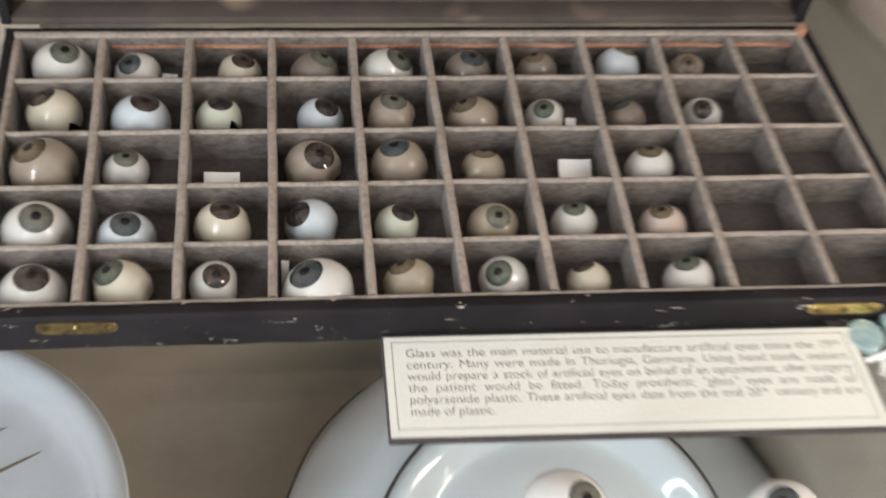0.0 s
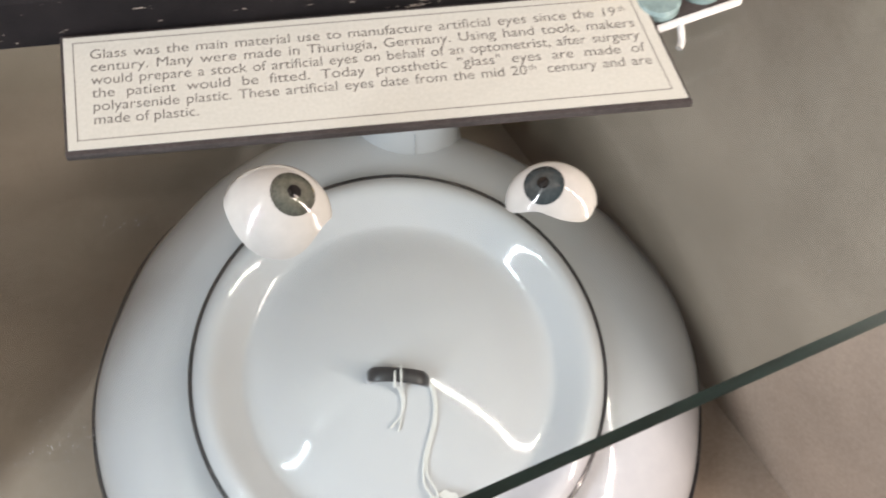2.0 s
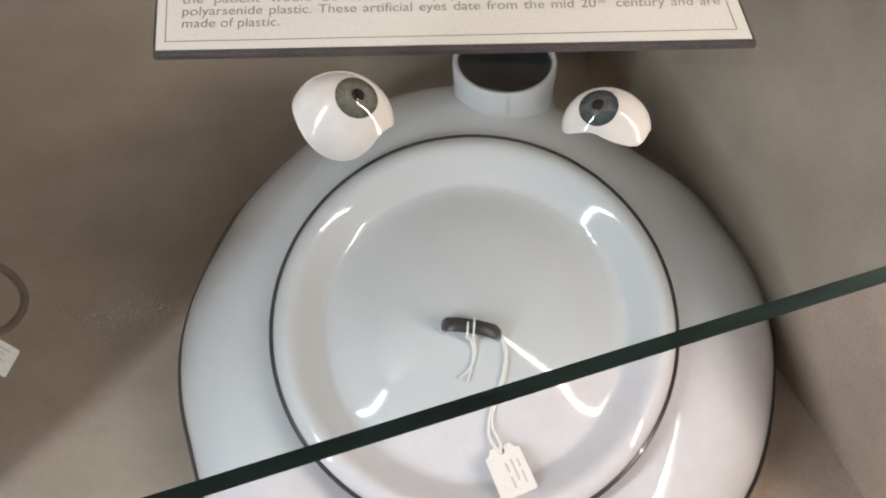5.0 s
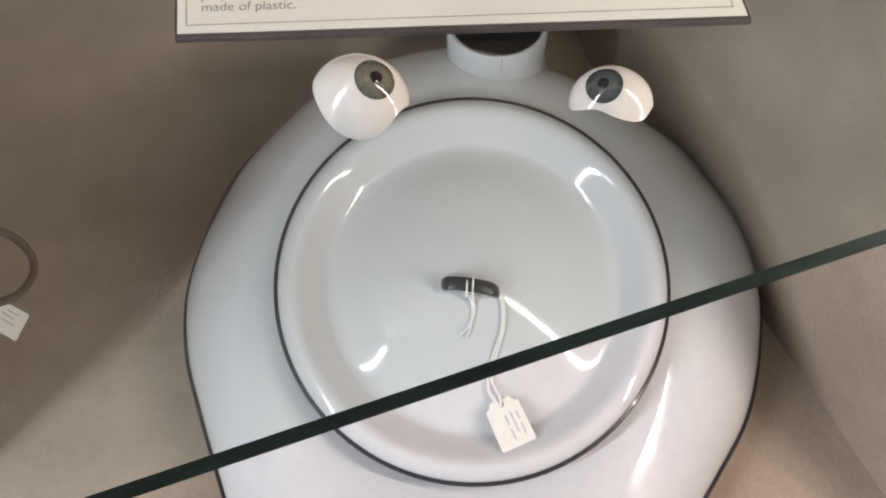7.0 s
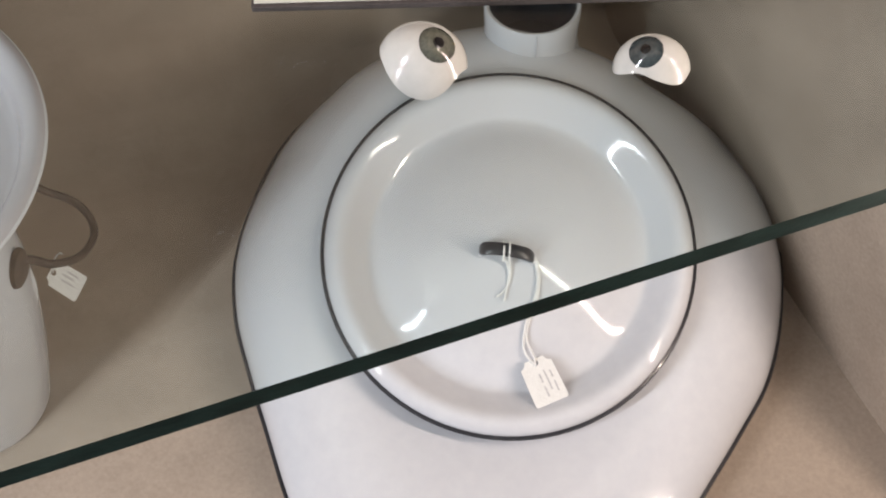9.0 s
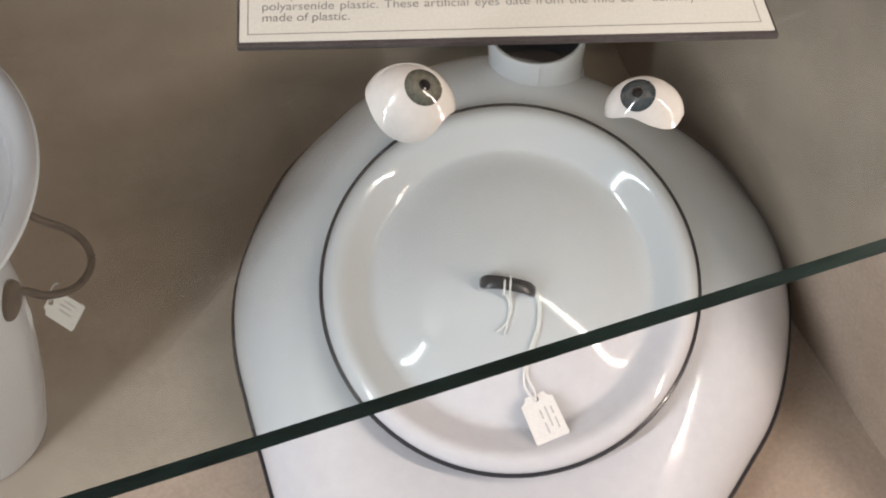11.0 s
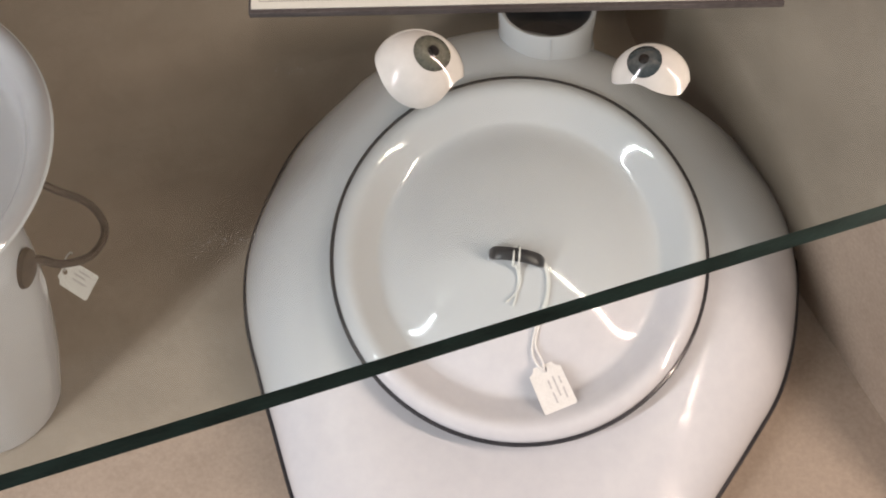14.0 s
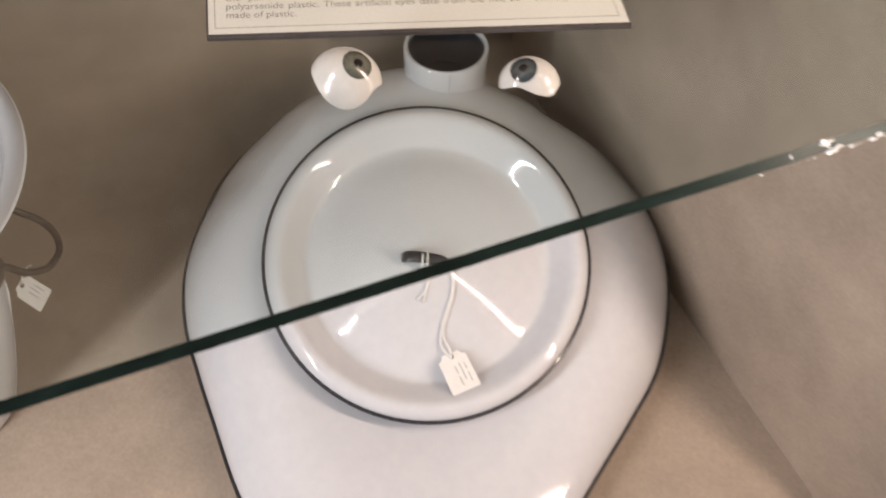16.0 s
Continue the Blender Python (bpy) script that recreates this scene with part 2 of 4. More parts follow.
SCLERA = {
    "white": sclera_material("white_sclera", (0.53, 0.525, 0.49)),
    "bluish": sclera_material("bluish_white_sclera", (0.48, 0.53, 0.56)),
    "cream": sclera_material("cream_sclera", (0.50, 0.465, 0.37), 0.1),
    "greenish": sclera_material("greenish_white_sclera", (0.49, 0.515, 0.42)),
    "tan": sclera_material("tan_sclera", (0.31, 0.27, 0.20), 0.15),
    "taupe": sclera_material("smoky_taupe_sclera", (0.26, 0.22, 0.175), 0.1),
    "smoky": sclera_material("smoky_brown_sclera", (0.17, 0.145, 0.12), 0.1),
    "pink": sclera_material("pinkish_sclera", (0.48, 0.40, 0.35), 0.2),
    "bright": sclera_material("bright_white_sclera", (0.52, 0.515, 0.49)),
}
IRIS = {
    "grey": iris_material("grey_iris", (0.125, 0.128, 0.098), (0.07, 0.078, 0.066)),
    "blue": iris_material("blue_grey_iris", (0.05, 0.063, 0.066), (0.028, 0.04, 0.045)),
    "green": iris_material("green_grey_iris", (0.10, 0.115, 0.085), (0.055, 0.07, 0.06)),
    "brown": iris_material("dark_brown_iris", (0.045, 0.032, 0.026), (0.026, 0.020, 0.018)),
    "hazel": iris_material("hazel_iris", (0.14, 0.11, 0.07), (0.07, 0.055, 0.04)),
    "black": iris_material("black_brown_iris", (0.022, 0.018, 0.017), (0.014, 0.012, 0.012)),
}
PUPIL = mottled("black_pupil", (0.006, 0.006, 0.006), (0.010, 0.009, 0.009), 300, 2000, 0.06, 0.0, spec=0.3, coat=0.1)


# ---- mesh helpers (all in mm) ----
def thing(name, label, category, group="", kind="", at=(0, 0, 0), turn=None):
    ob = new(name)
    ob.empty_display_size = 0.01
    ob.matrix_world = Matrix.Translation(Vector(at) * MM) @ (turn or Matrix())
    return tagged(ob, label, category, group, kind)


def mesh_of(name, bm, mats, smooth=True):
    bmesh.ops.scale(bm, vec=(MM, MM, MM), verts=bm.verts)
    bmesh.ops.recalc_face_normals(bm, faces=bm.faces)
    me = bpy.data.meshes.new(name)
    for f in bm.faces:
        f.smooth = smooth
    bm.to_mesh(me)
    bm.free()
    for m in mats if isinstance(mats, (list, tuple)) else [mats]:
        me.materials.append(m)
    if smooth:
        me.set_sharp_from_angle(angle=radians(40))
    return me


def part(name, bm, mats, parent=None, label="", m=None, smooth=True):
    ob = new(name, bm if isinstance(bm, bpy.types.Mesh) else mesh_of(name, bm, mats, smooth))
    if parent:
        ob.parent = parent
    if m is not None:
        ob.matrix_local = m
    return tagged(ob, label) if label else ob


def shift(x, y, z, turn=None):
    return Matrix.Translation((x * MM, y * MM, z * MM)) @ (turn or Matrix())


def brick(x0, x1, y0, y1, z0, z1, bevel=0.0, seg=2, cuts=0, wob=0.0):
    bm = bmesh.new()
    bmesh.ops.create_cube(bm, size=1)
    bmesh.ops.scale(bm, vec=(x1 - x0, y1 - y0, z1 - z0), verts=bm.verts)
    bmesh.ops.translate(bm, vec=((x0 + x1) / 2, (y0 + y1) / 2, (z0 + z1) / 2), verts=bm.verts)
    if bevel:
        bmesh.ops.bevel(bm, geom=bm.edges[:], offset=bevel, segments=seg, profile=0.6, affect="EDGES")
    if cuts:
        long = [e for e in bm.edges if e.calc_length() > 0.7 * max(x1 - x0, y1 - y0)]
        bmesh.ops.subdivide_edges(bm, edges=long, cuts=cuts, use_grid_fill=True)
    if wob:
        for v in bm.verts:
            v.co += Vector((noise.noise(v.co * 0.09), noise.noise(v.co * 0.09 + Vector((7, 3, 1))), noise.noise(v.co * 0.11 + Vector((1, 9, 4))))) * wob
    return bm


def lathe(profile, n=64, cap=True):
    bm = bmesh.new()
    rings = []
    for r, z in profile:
        if r < 1e-6:
            rings.append([bm.verts.new((0, 0, z))])
        else:
            rings.append([bm.verts.new((r * math.cos(2 * math.pi * k / n), r * math.sin(2 * math.pi * k / n), z)) for k in range(n)])
    for a, b in zip(rings, rings[1:]):
        for k in range(n):
            q = (k + 1) % n
            if len(a) == 1 and len(b) > 1:
                bm.faces.new((a[0], b[k], b[q]))
            elif len(b) == 1 and len(a) > 1:
                bm.faces.new((a[k], a[q], b[0]))
            elif len(a) > 1:
                bm.faces.new((a[k], a[q], b[q], b[k]))
    return bm


def smooth_path(pts, per=6, closed=False):
    """Catmull-Rom through the points."""
    pts = [Vector(p) for p in pts]
    n, out = len(pts), []
    for i in range(n if closed else n - 1):
        if closed:
            a, b, c, d = pts[i - 1], pts[i], pts[(i + 1) % n], pts[(i + 2) % n]
        else:
            a, b, c, d = pts[max(i - 1, 0)], pts[i], pts[i + 1], pts[min(i + 2, n - 1)]
        for k in range(per):
            t = k / per
            out.append(0.5 * (2 * b + (c - a) * t + (2 * a - 5 * b + 4 * c - d) * t * t + (3 * b - a - 3 * c + d) * t ** 3))
    if not closed:
        out.append(pts[-1])
    return out


def tube(pts, r, n=8, closed=False, flat=1.0):
    bm = bmesh.new()
    rings, count = [], len(pts)
    up = Vector((0.13, 0.21, 0.97))
    for i, p in enumerate(pts):
        d = (pts[(i + 1) % count] - pts[i - 1]) if closed else (pts[min(i + 1, count - 1)] - pts[max(i - 1, 0)])
        d.normalize()
        s = d.cross(up).normalized()
        t = s.cross(d).normalized()
        rings.append([bm.verts.new(p + r * (math.cos(2 * math.pi * k / n) * s + flat * math.sin(2 * math.pi * k / n) * t)) for k in range(n)])
    for i in range(count if closed else count - 1):
        a, b = rings[i], rings[(i + 1) % count]
        for k in range(n):
            bm.faces.new((a[k], a[(k + 1) % n], b[(k + 1) % n], b[k]))
    if not closed:
        bm.faces.new(rings[0][::-1])
        bm.faces.new(rings[-1])
    return bm


def plate(outline, z0, z1, bevel=0.0):
    """A flat piece with the given outline and thickness."""
    bm = bmesh.new()
    lo = [bm.verts.new((x, y, z0)) for x, y in outline]
    hi = [bm.verts.new((x, y, z1)) for x, y in outline]
    bm.faces.new(lo[::-1])
    bm.faces.new(hi)
    n = len(outline)
    for k in range(n):
        bm.faces.new((lo[k], lo[(k + 1) % n], hi[(k + 1) % n], hi[k]))
    if bevel:
        bmesh.ops.bevel(bm, geom=bm.edges[:], offset=bevel, segments=1, affect="EDGES")
    return bm


# ---- the case and its surroundings ----
FLOOR = -356.0
R0, R1 = Vector((416, 31)), Vector((475, -112))          # foot of the side wall
RD = (R0 - R1).normalized()
V_BACK, V_FRONT, Z_TOP = 143.0, -220.8, 600.0


def side_wall_at(v):
    """The side wall's foot where it stands v mm behind the case's origin."""
    n = Vector((-SU, CU))
    return R0 + RD * ((v - R0.dot(n)) / RD.dot(n))


def slab_along(a, b, thick, z0, z1):
    d = (b - a).normalized()
    o = Vector((d.y, -d.x)) * thick
    return plate([tuple(a), tuple(b), tuple(b + o), tuple(a + o)], z0, z1)


def structure(name, bm, mat, label):
    return tagged(part(name, bm, mat, smooth=False), label, name.split("_")[0], kind="structure")


corner_back, corner_front = side_wall_at(V_BACK), side_wall_at(-300)
back_left, front_left = Vector(case_xy(-420, V_BACK)), Vector(case_xy(-420, -300))
ground = plate([tuple(front_left), tuple(corner_front), tuple(corner_back), tuple(back_left)], FLOOR - 18, FLOOR)
structure("floor", ground, FABRIC, "taupe cloth covered floor of the display case")
structure("wall_back", slab_along(corner_back + Vector(case_xy(18, 0)), back_left, 18, FLOOR - 18, Z_TOP), FABRIC, "taupe cloth covered back wall of the case")
structure("wall_side", slab_along(corner_front, corner_back, 4, FLOOR - 18, 55.5), FABRIC, "taupe cloth covered side wall of the case")
beside = Vector((300, 90))
structure("room_wall_side", slab_along(corner_front + beside - RD * 900, corner_back + beside + RD * 900, 30, -1200, 1500), PINKWALL, "pinkish mottled wall of the museum room")
structure("trim_side", slab_along(corner_front - Vector((1, 0)), corner_back - Vector((1, 0)), 3.6, 55.5, 57.0), GOLD, "thin gold strip along the side wall")


def cove(r, n=8):
    """The cloth's soft turn from floor to back wall."""
    bm, rings = bmesh.new(), []
    for u_end in (-420, 400):
        rings.append([bm.verts.new((*case_xy(u_end, V_BACK - r + r * math.sin(math.pi / 2 * k / n)), FLOOR + 0.3 + r - r * math.cos(math.pi / 2 * k / n))) for k in range(n + 1)])
    for k in range(n):
        bm.faces.new((rings[0][k], rings[1][k], rings[1][k + 1], rings[0][k + 1]))
    return bm


tagged(part("cove_back", cove(34), FABRIC), "taupe cloth rounded up from floor to back wall", "cove", kind="structure")
structure("wall_left", slab_along(back_left, front_left, 18, FLOOR - 18, Z_TOP), FABRIC, "taupe cloth covered far side of the case")
lid_top = plate([tuple(front_left), tuple(corner_front), tuple(corner_back), tuple(back_left)], Z_TOP, Z_TOP + 18)
structure("ceiling", lid_top, ROOMWALL, "pale top panel of the display case")
structure("room_floor", brick(-2500, 2500, -3000, 1500, -1250, -1200), DARKBASE, "dark floor of the museum room")
structure("room_wall_front", brick(-2500, 2500, -3050, -3000, -1200, 1500), ROOMWALL, "plain plaster wall of the museum room")

structure("plinth", plate([tuple(front_left), tuple(corner_front), tuple(corner_back), tuple(back_left)], -1200, FLOOR - 18), DARKBASE, "dark timber plinth under the display case")

# ---- glass shelf ----
def glass_shelf():
    a, b = Vector(case_xy(-416, V_FRONT)), side_wall_at(V_FRONT) + Vector((-3, 0))
    c, d = side_wall_at(V_BACK - 2) + Vector((-3, 0)), Vector(case_xy(-416, V_BACK - 2))
    bm = plate([tuple(a), tuple(b), tuple(c), tuple(d)], -10, 0)
    for f in bm.faces:
        f.normal_update()
        mid = f.calc_center_median()
        f.material_index = 1 if abs(f.normal.z) < 0.5 and -mid.x * SU + mid.y * CU < V_FRONT + 20 else 0
    ob = part("glass_shelf", bm, [PANE, EDGE], smooth=False)
    tagged(ob, "thick greenish clear glass shelf with a chipped dark front edge", "shelf")
    rnd = random.Random(3)
    chip = bmesh.new()
    bmesh.ops.create_icosphere(chip, subdivisions=1, radius=1.0)
    for v in chip.verts:
        v.co *= rnd.uniform(0.6, 1.3)
    chip_mesh = mesh_of("chip", chip, CHIP, smooth=False)
    for k in range(46):
        u = rnd.gauss(338, 4) if k < 6 else rnd.gauss(342, 10) if k < 18 else rnd.uniform(300, 385)
        low = k >= 10
        x, y = case_xy(u, V_FRONT - 0.1)
        s = rnd.uniform(1.1, 1.6) if k < 5 else rnd.uniform(0.5, 1.1) if k < 16 else rnd.uniform(0.15, 0.38)
        m = shift(x, y, rnd.uniform(-10.0, -9.4) if low else rnd.uniform(-9, 0.2), Euler((rnd.random() * 6, rnd.random() * 6, 0)).to_matrix().to_4x4() @ Matrix.Diagonal((s * 1.7, s * 0.6, s, 1)))
        part("chip", chip_mesh, None, ob, m=m)
    return ob


glass_shelf()


def dust(name, spots, label):
    bm, rnd = bmesh.new(), random.Random(8)
    for x, y, sx, sy, n in spots:
        for _ in range(n):
            p = Vector((x + rnd.gauss(0, sx), y + rnd.gauss(0, sy), 0.05))
            s = rnd.uniform(0.05, 0.16)
            vs = [bm.verts.new(p + Vector((s * math.cos(q + rnd.random()), s * math.sin(q + rnd.random()), 0))) for q in (0, 1.6, 3.1, 4.7)]
            tip = bm.verts.new(p + Vector((0, 0, s * 0.7)))
            for i in range(4):
                bm.faces.new((vs[i], vs[(i + 1) % 4], tip))
    return tagged(part(name, bm, CHIP, smooth=False), label, "dust", kind="stuff")


dust("dust_specks", [(141, -134, 7, 3, 110), (128, -138, 6, 2, 14), (156, -72, 4, 1.2, 22), (300, -120, 40, 30, 20)], "pale dust specks lying on the glass shelf")


# ---- the wooden box of eyes ----
FRONT_X = (0, 34, 67.5, 100.5, 135, 168, 199.5, 232, 265, 302, 339)
BACK_X = (0, 33, 67, 99.7, 132, 162, 194, 226.5, 257.6, 289.7, 320)
ROW_Y = (0, 24.6, 51.6, 78, 105.4, 127)
BOX_H = 19.3


def col_x(c, y):
    return FRONT_X[c] + (BACK_X[c] - FRONT_X[c]) * y / 127.0


def divider(a, b, thick, z0, z1, wob=0.35):
    """A worn wooden slat from a to b, standing, with a rounded uneven top."""
    bm, n = bmesh.new(), 9
    d = (b - a).normalized()
    s = Vector((d.y, -d.x, 0)) * thick / 2
    sec = ((-1, z0), (-1.0, z1 - 1.2), (-0.6, z1 - 0.25), (0, z1), (0.6, z1 - 0.25), (1.0, z1 - 1.2), (1, z0))
    rings = []
    for i in range(n):
        p = a.lerp(b, i / (n - 1))
        ring = []
        for k, z in sec:
            q = p + s * k + Vector((0, 0, z))
            if z > z0:
                q += Vector((noise.noise(q * 0.13), noise.noise(q * 0.13 + Vector((5, 5, 5))), 0.8 * noise.noise(q * 0.2 + Vector((9, 0, 2))))) * wob
            ring.append(bm.verts.new(q))
        rings.append(ring)
    for r, t in zip(rings, rings[1:]):
        for k in range(len(sec) - 1):
            f = bm.faces.new((r[k], r[k + 1], t[k + 1], t[k]))
            f.material_index = 1 if 1 <= k <= 4 else 0
    bm.faces.new(rings[0])
    bm.faces.new(rings[-1][::-1])
    return bm


def worn_wall(a, b, thick, z0, z1, seed):
    """An outer wall of the box: leathercloth, edges rubbed round."""
    bm, n = bmesh.new(), 28
    d = (b - a).normalized()
    s = Vector((d.y, -d.x, 0)) * thick
    sec = ((0, z0 + 1.0), (0.2, z0), (0.85, z0), (1.0, z0 + 1.3), (1.0, z1 - 1.2), (0.8, z1), (0.1, z1), (0, z1 - 0.4))
    rings = []
    for i in range(n):
        p = a.lerp(b, i / (n - 1))
        ring = []
        for k, z in sec:
            q = p + s * k + Vector((0, 0, z))
            w = Vector((seed, 0, 0)) + q * 0.06
            q += Vector((0, 0.30 * noise.noise(w), 0.45 * noise.noise(w + Vector((3, 1, 8)))))
            ring.append(bm.verts.new(q))
        rings.append(ring)
    for r, t in zip(rings, rings[1:]):
        for k in range(len(sec)):
            bm.faces.new((r[k], r[(k + 1) % len(sec)], t[(k + 1) % len(sec)], t[k]))
    bm.faces.new(rings[0])
    bm.faces.new(rings[-1][::-1])
    return bm


def wooden_box():
    box = thing("specimen_box", "open scuffed black leathercloth box divided into fifty compartments", "box", at=(160, -7, 0.3))
    box_inv = box.matrix_world.inverted()

    def bp(name, bm, mat, label="", parent=box, smooth=True):
        ob = part(name, bm, mat, None, label, smooth=smooth)
        ob.parent = parent
        ob.matrix_parent_inverse = parent.matrix_world.inverted()
        return ob
    V = Vector
    base = plate([(-4, -6), (343, -6), (324, 132), (-4, 132)], 0.6, 3.0)
    bp("base", base, BOXFLOOR, "dark brown bottom board", smooth=False)
    fw = bp("front_wall", worn_wall(V((-5, -1.6, 0)), V((343.6, -1.6, 0)), 5.6, 0.2, BOX_H + 0.6, 1), LEATHER)
    rnd = random.Random(5)
    fleck = bmesh.new()
    ring = [fleck.verts.new((math.cos(a) * rnd.uniform(0.6, 1.2), 0, math.sin(a) * rnd.uniform(0.5, 1.2))) for a in (0, 1, 2.1, 3.1, 4.2, 5.2)]
    tip = fleck.verts.new((0, -0.12, 0))
    for q in range(6):
        fleck.faces.new((ring[q], ring[(q + 1) % 6], tip))
    fleck_mesh = mesh_of("scuff_mark", fleck, SCUFF, smooth=False)
    for k in range(290):
        low = rnd.random()
        z = rnd.uniform(0.4, 1.9) if low < 0.45 else (rnd.uniform(BOX_H - 1.2, BOX_H + 0.1) if low < 0.65 else rnd.gauss(16.4, 0.5) if low < 0.85 else rnd.uniform(2, 17))
        w, hgt = rnd.uniform(0.2, 1.5) * (2.0 if low < 0.3 else 1), rnd.uniform(0.15, 0.45)
        mark = part("scuff_mark", fleck_mesh, None, fw)
        mark.matrix_parent_inverse = box.matrix_world.inverted()
        along = rnd.uniform(322, 343) if k % 9 == 0 else rnd.uniform(-4, 342)
        if k % 9 == 0:
            z = rnd.uniform(1, BOX_H)
        mark.matrix_basis = shift(along, -7.55 if 2 < z < 18 else -7.25, z) @ Matrix.Diagonal((w, 1, hgt, 1))
    bp("back_wall", worn_wall(V((323, 130.6, 0)), V((-5, 130.6, 0)), 2.6, 0.2, BOX_H, 2), LEATHER)
    bp("side_wall", worn_wall(V((-1.6, 132, 0)), V((-1.6, -5, 0)), 3.6, 0.2, BOX_H + 0.3, 3), LEATHER)
    bp("side_wall", worn_wall(V((340.6, -5, 0)), V((321.5, 132, 0)), 3.6, 0.2, BOX_H + 0.3, 4), LEATHER)
    bp("lining", divider(V((-1, -0.6, 0)), V((340, -0.6, 0)), 2.0, 2, BOX_H, 0.2), [VELVET, RUBBED])
    bp("lining", divider(V((-1, 128.8, 0)), V((321, 128.8, 0)), 3.4, 2, BOX_H + 1.2, 0.2), [VELVET, RUBBED])
    bp("lining", divider(V((-0.2, 0, 0)), V((-0.2, 127, 0)), 3.0, 2, BOX_H, 0.2), [VELVET, RUBBED])
    bp("lining", divider(V((339.2, 0, 0)), V((320.2, 127, 0)), 3.2, 2, BOX_H, 0.2), [VELVET, RUBBED])
    bp("torn_edge", brick(36, 318, 126.3, 127.3, 14.0, 15.3, cuts=24, wob=0.8), PALEWOOD, "torn reddish raw wood edge")
    bp("torn_corner", brick(319, 322.5, 127, 131, 18.6, 22.5, 0.5, wob=0.6), PALEWOOD, "torn raw wood corner")
    for c in range(1, 10):
        bp("long_divider", divider(V((FRONT_X[c], 0.5, 0)), V((BACK_X[c], 127, 0)), 3.3, 2.5, BOX_H), [VELVET, RUBBED])
    for r in range(1, 5):
        y = ROW_Y[r]
        for c in range(10):
            a, b = V((col_x(c, y) + 1.6, y, 0)), V((col_x(c + 1, y) - 1.6, y, 0))
            bp("cross_divider", divider(a, b, 2.2, 2.5, BOX_H - 0.6), [VELVET, RUBBED])
    # brass keeper plates let into the front
    for x, tint in ((34.5, OLDBRASS), (304.5, BRASS)):
        y = -7.3
        outline = []
        for k in range(24):
            q = 2 * math.pi * k / 24
            outline.append((13.6 * (abs(math.cos(q)) ** 0.35) * math.copysign(1, math.cos(q)), 3.3 * (abs(math.sin(q)) ** 0.55) * math.copysign(1, math.sin(q))))
        lp = plate(outline, 0, 1.0, 0.25)
        bmesh.ops.rotate(lp, cent=(0, 0, 0), matrix=Euler((radians(90), 0, 0)).to_matrix(), verts=lp.verts)
        bmesh.ops.translate(lp, vec=(x, y + 0.5, 14.5), verts=lp.verts)
        latch = bp("latch_plate", lp, tint, "tarnished brass latch plate")
        for dx, r in ((-10.5, 1.0), (0, 1.7), (10.5, 1.0)):
            sc = lathe([(0, 0.6), (r * 0.7, 0.5), (r, 0.0), (r, -0.6)], 12)
            bmesh.ops.rotate(sc, cent=(0, 0, 0), matrix=Euler((radians(90), 0, 0)).to_matrix(), verts=sc.verts)
            bmesh.ops.translate(sc, vec=(x + dx, y - 0.6, 14.5), verts=sc.verts)
            bp("screw", sc, SCREW, parent=latch)
    # the lid, thrown back upright
    lid = bp("lid", plate([(-5, 143.2), (322, 143.2), (322, 145.6), (-5, 145.6)], 20.5, 152), [LINING], "upright lid lined in stained dark brown", smooth=False)
    bp("lid_edge", brick(-6.6, -2.4, 133.4, 145.9, 20.4, 154, 0.8, cuts=6, wob=0.3), LEATHER, parent=lid)
    bp("lid_edge", brick(318.6, 323.2, 133.4, 145.9, 20.4, 154, 0.8, cuts=6, wob=0.3), LEATHER, parent=lid)
    bp("lid_edge", brick(-2.4, 318.6, 133.4, 145.9, 149, 154, 0.8, cuts=8, wob=0.3), LEATHER, parent=lid)
    bp("lid_edge", brick(-2.4, 318.6, 133.6, 143.0, 20.3, 24, 0.8, cuts=8, wob=0.3), LINING, parent=lid)
    return box


wooden_box()


# ---- artificial eyes ----
def dome(a, b, c, reach=112.0, notches=(), wob=0.25, n=48, rings=15, seed=0, flats=()):
    """A hollow-backed eye shell: an ellipsoid dome whose rim is cut back at the notches (azimuth, depth, width in degrees)."""
    bm, loops = bmesh.new(), []
    top = bm.verts.new((0, 0, c))
    for i in range(1, rings + 1):
        ring = []
        for k in range(n):
            az = 360.0 * k / n
            lim = reach
            for na, depth, width in notches:
                d = (az - na + 180) % 360 - 180
                lim -= depth * math.exp(-(d / width) ** 2)
            th, ph = radians(lim * i / rings), radians(az)
            trim = 0.0
            for fa, depth, width in flats:
                d = (az - fa + 180) % 360 - 180
                trim += depth * math.exp(-(d / width) ** 2)
            trim *= min(1.0, max(0.0, (math.degrees(th) - 25) / 55)) ** 1.5
            w = 1 - trim + 0.03 * wob * noise.noise(Vector((math.cos(ph) * 1.3 + seed, math.sin(ph) * 1.3, th)))
            ring.append(bm.verts.new((a * w * math.sin(th) * math.cos(ph), b * w * math.sin(th) * math.sin(ph), c * math.cos(th))))
        loops.append(ring)
    for k in range(n):
        bm.faces.new((top, loops[0][k], loops[0][(k + 1) % n]))
    for r, s in zip(loops, loops[1:]):
        for k in range(n):
            bm.faces.new((r[k], s[k], s[(k + 1) % n], r[(k + 1) % n]))
    inner = [bm.verts.new(v.co * 0.86 + Vector((0, 0, c * 0.03))) for v in loops[-1]]
    hollow = bm.verts.new((0, 0, c * 0.45))
    for k in range(n):
        bm.faces.new((loops[-1][k], inner[k], inner[(k + 1) % n], loops[-1][(k + 1) % n]))
        bm.faces.new((inner[k], hollow, inner[(k + 1) % n]))
    return bm


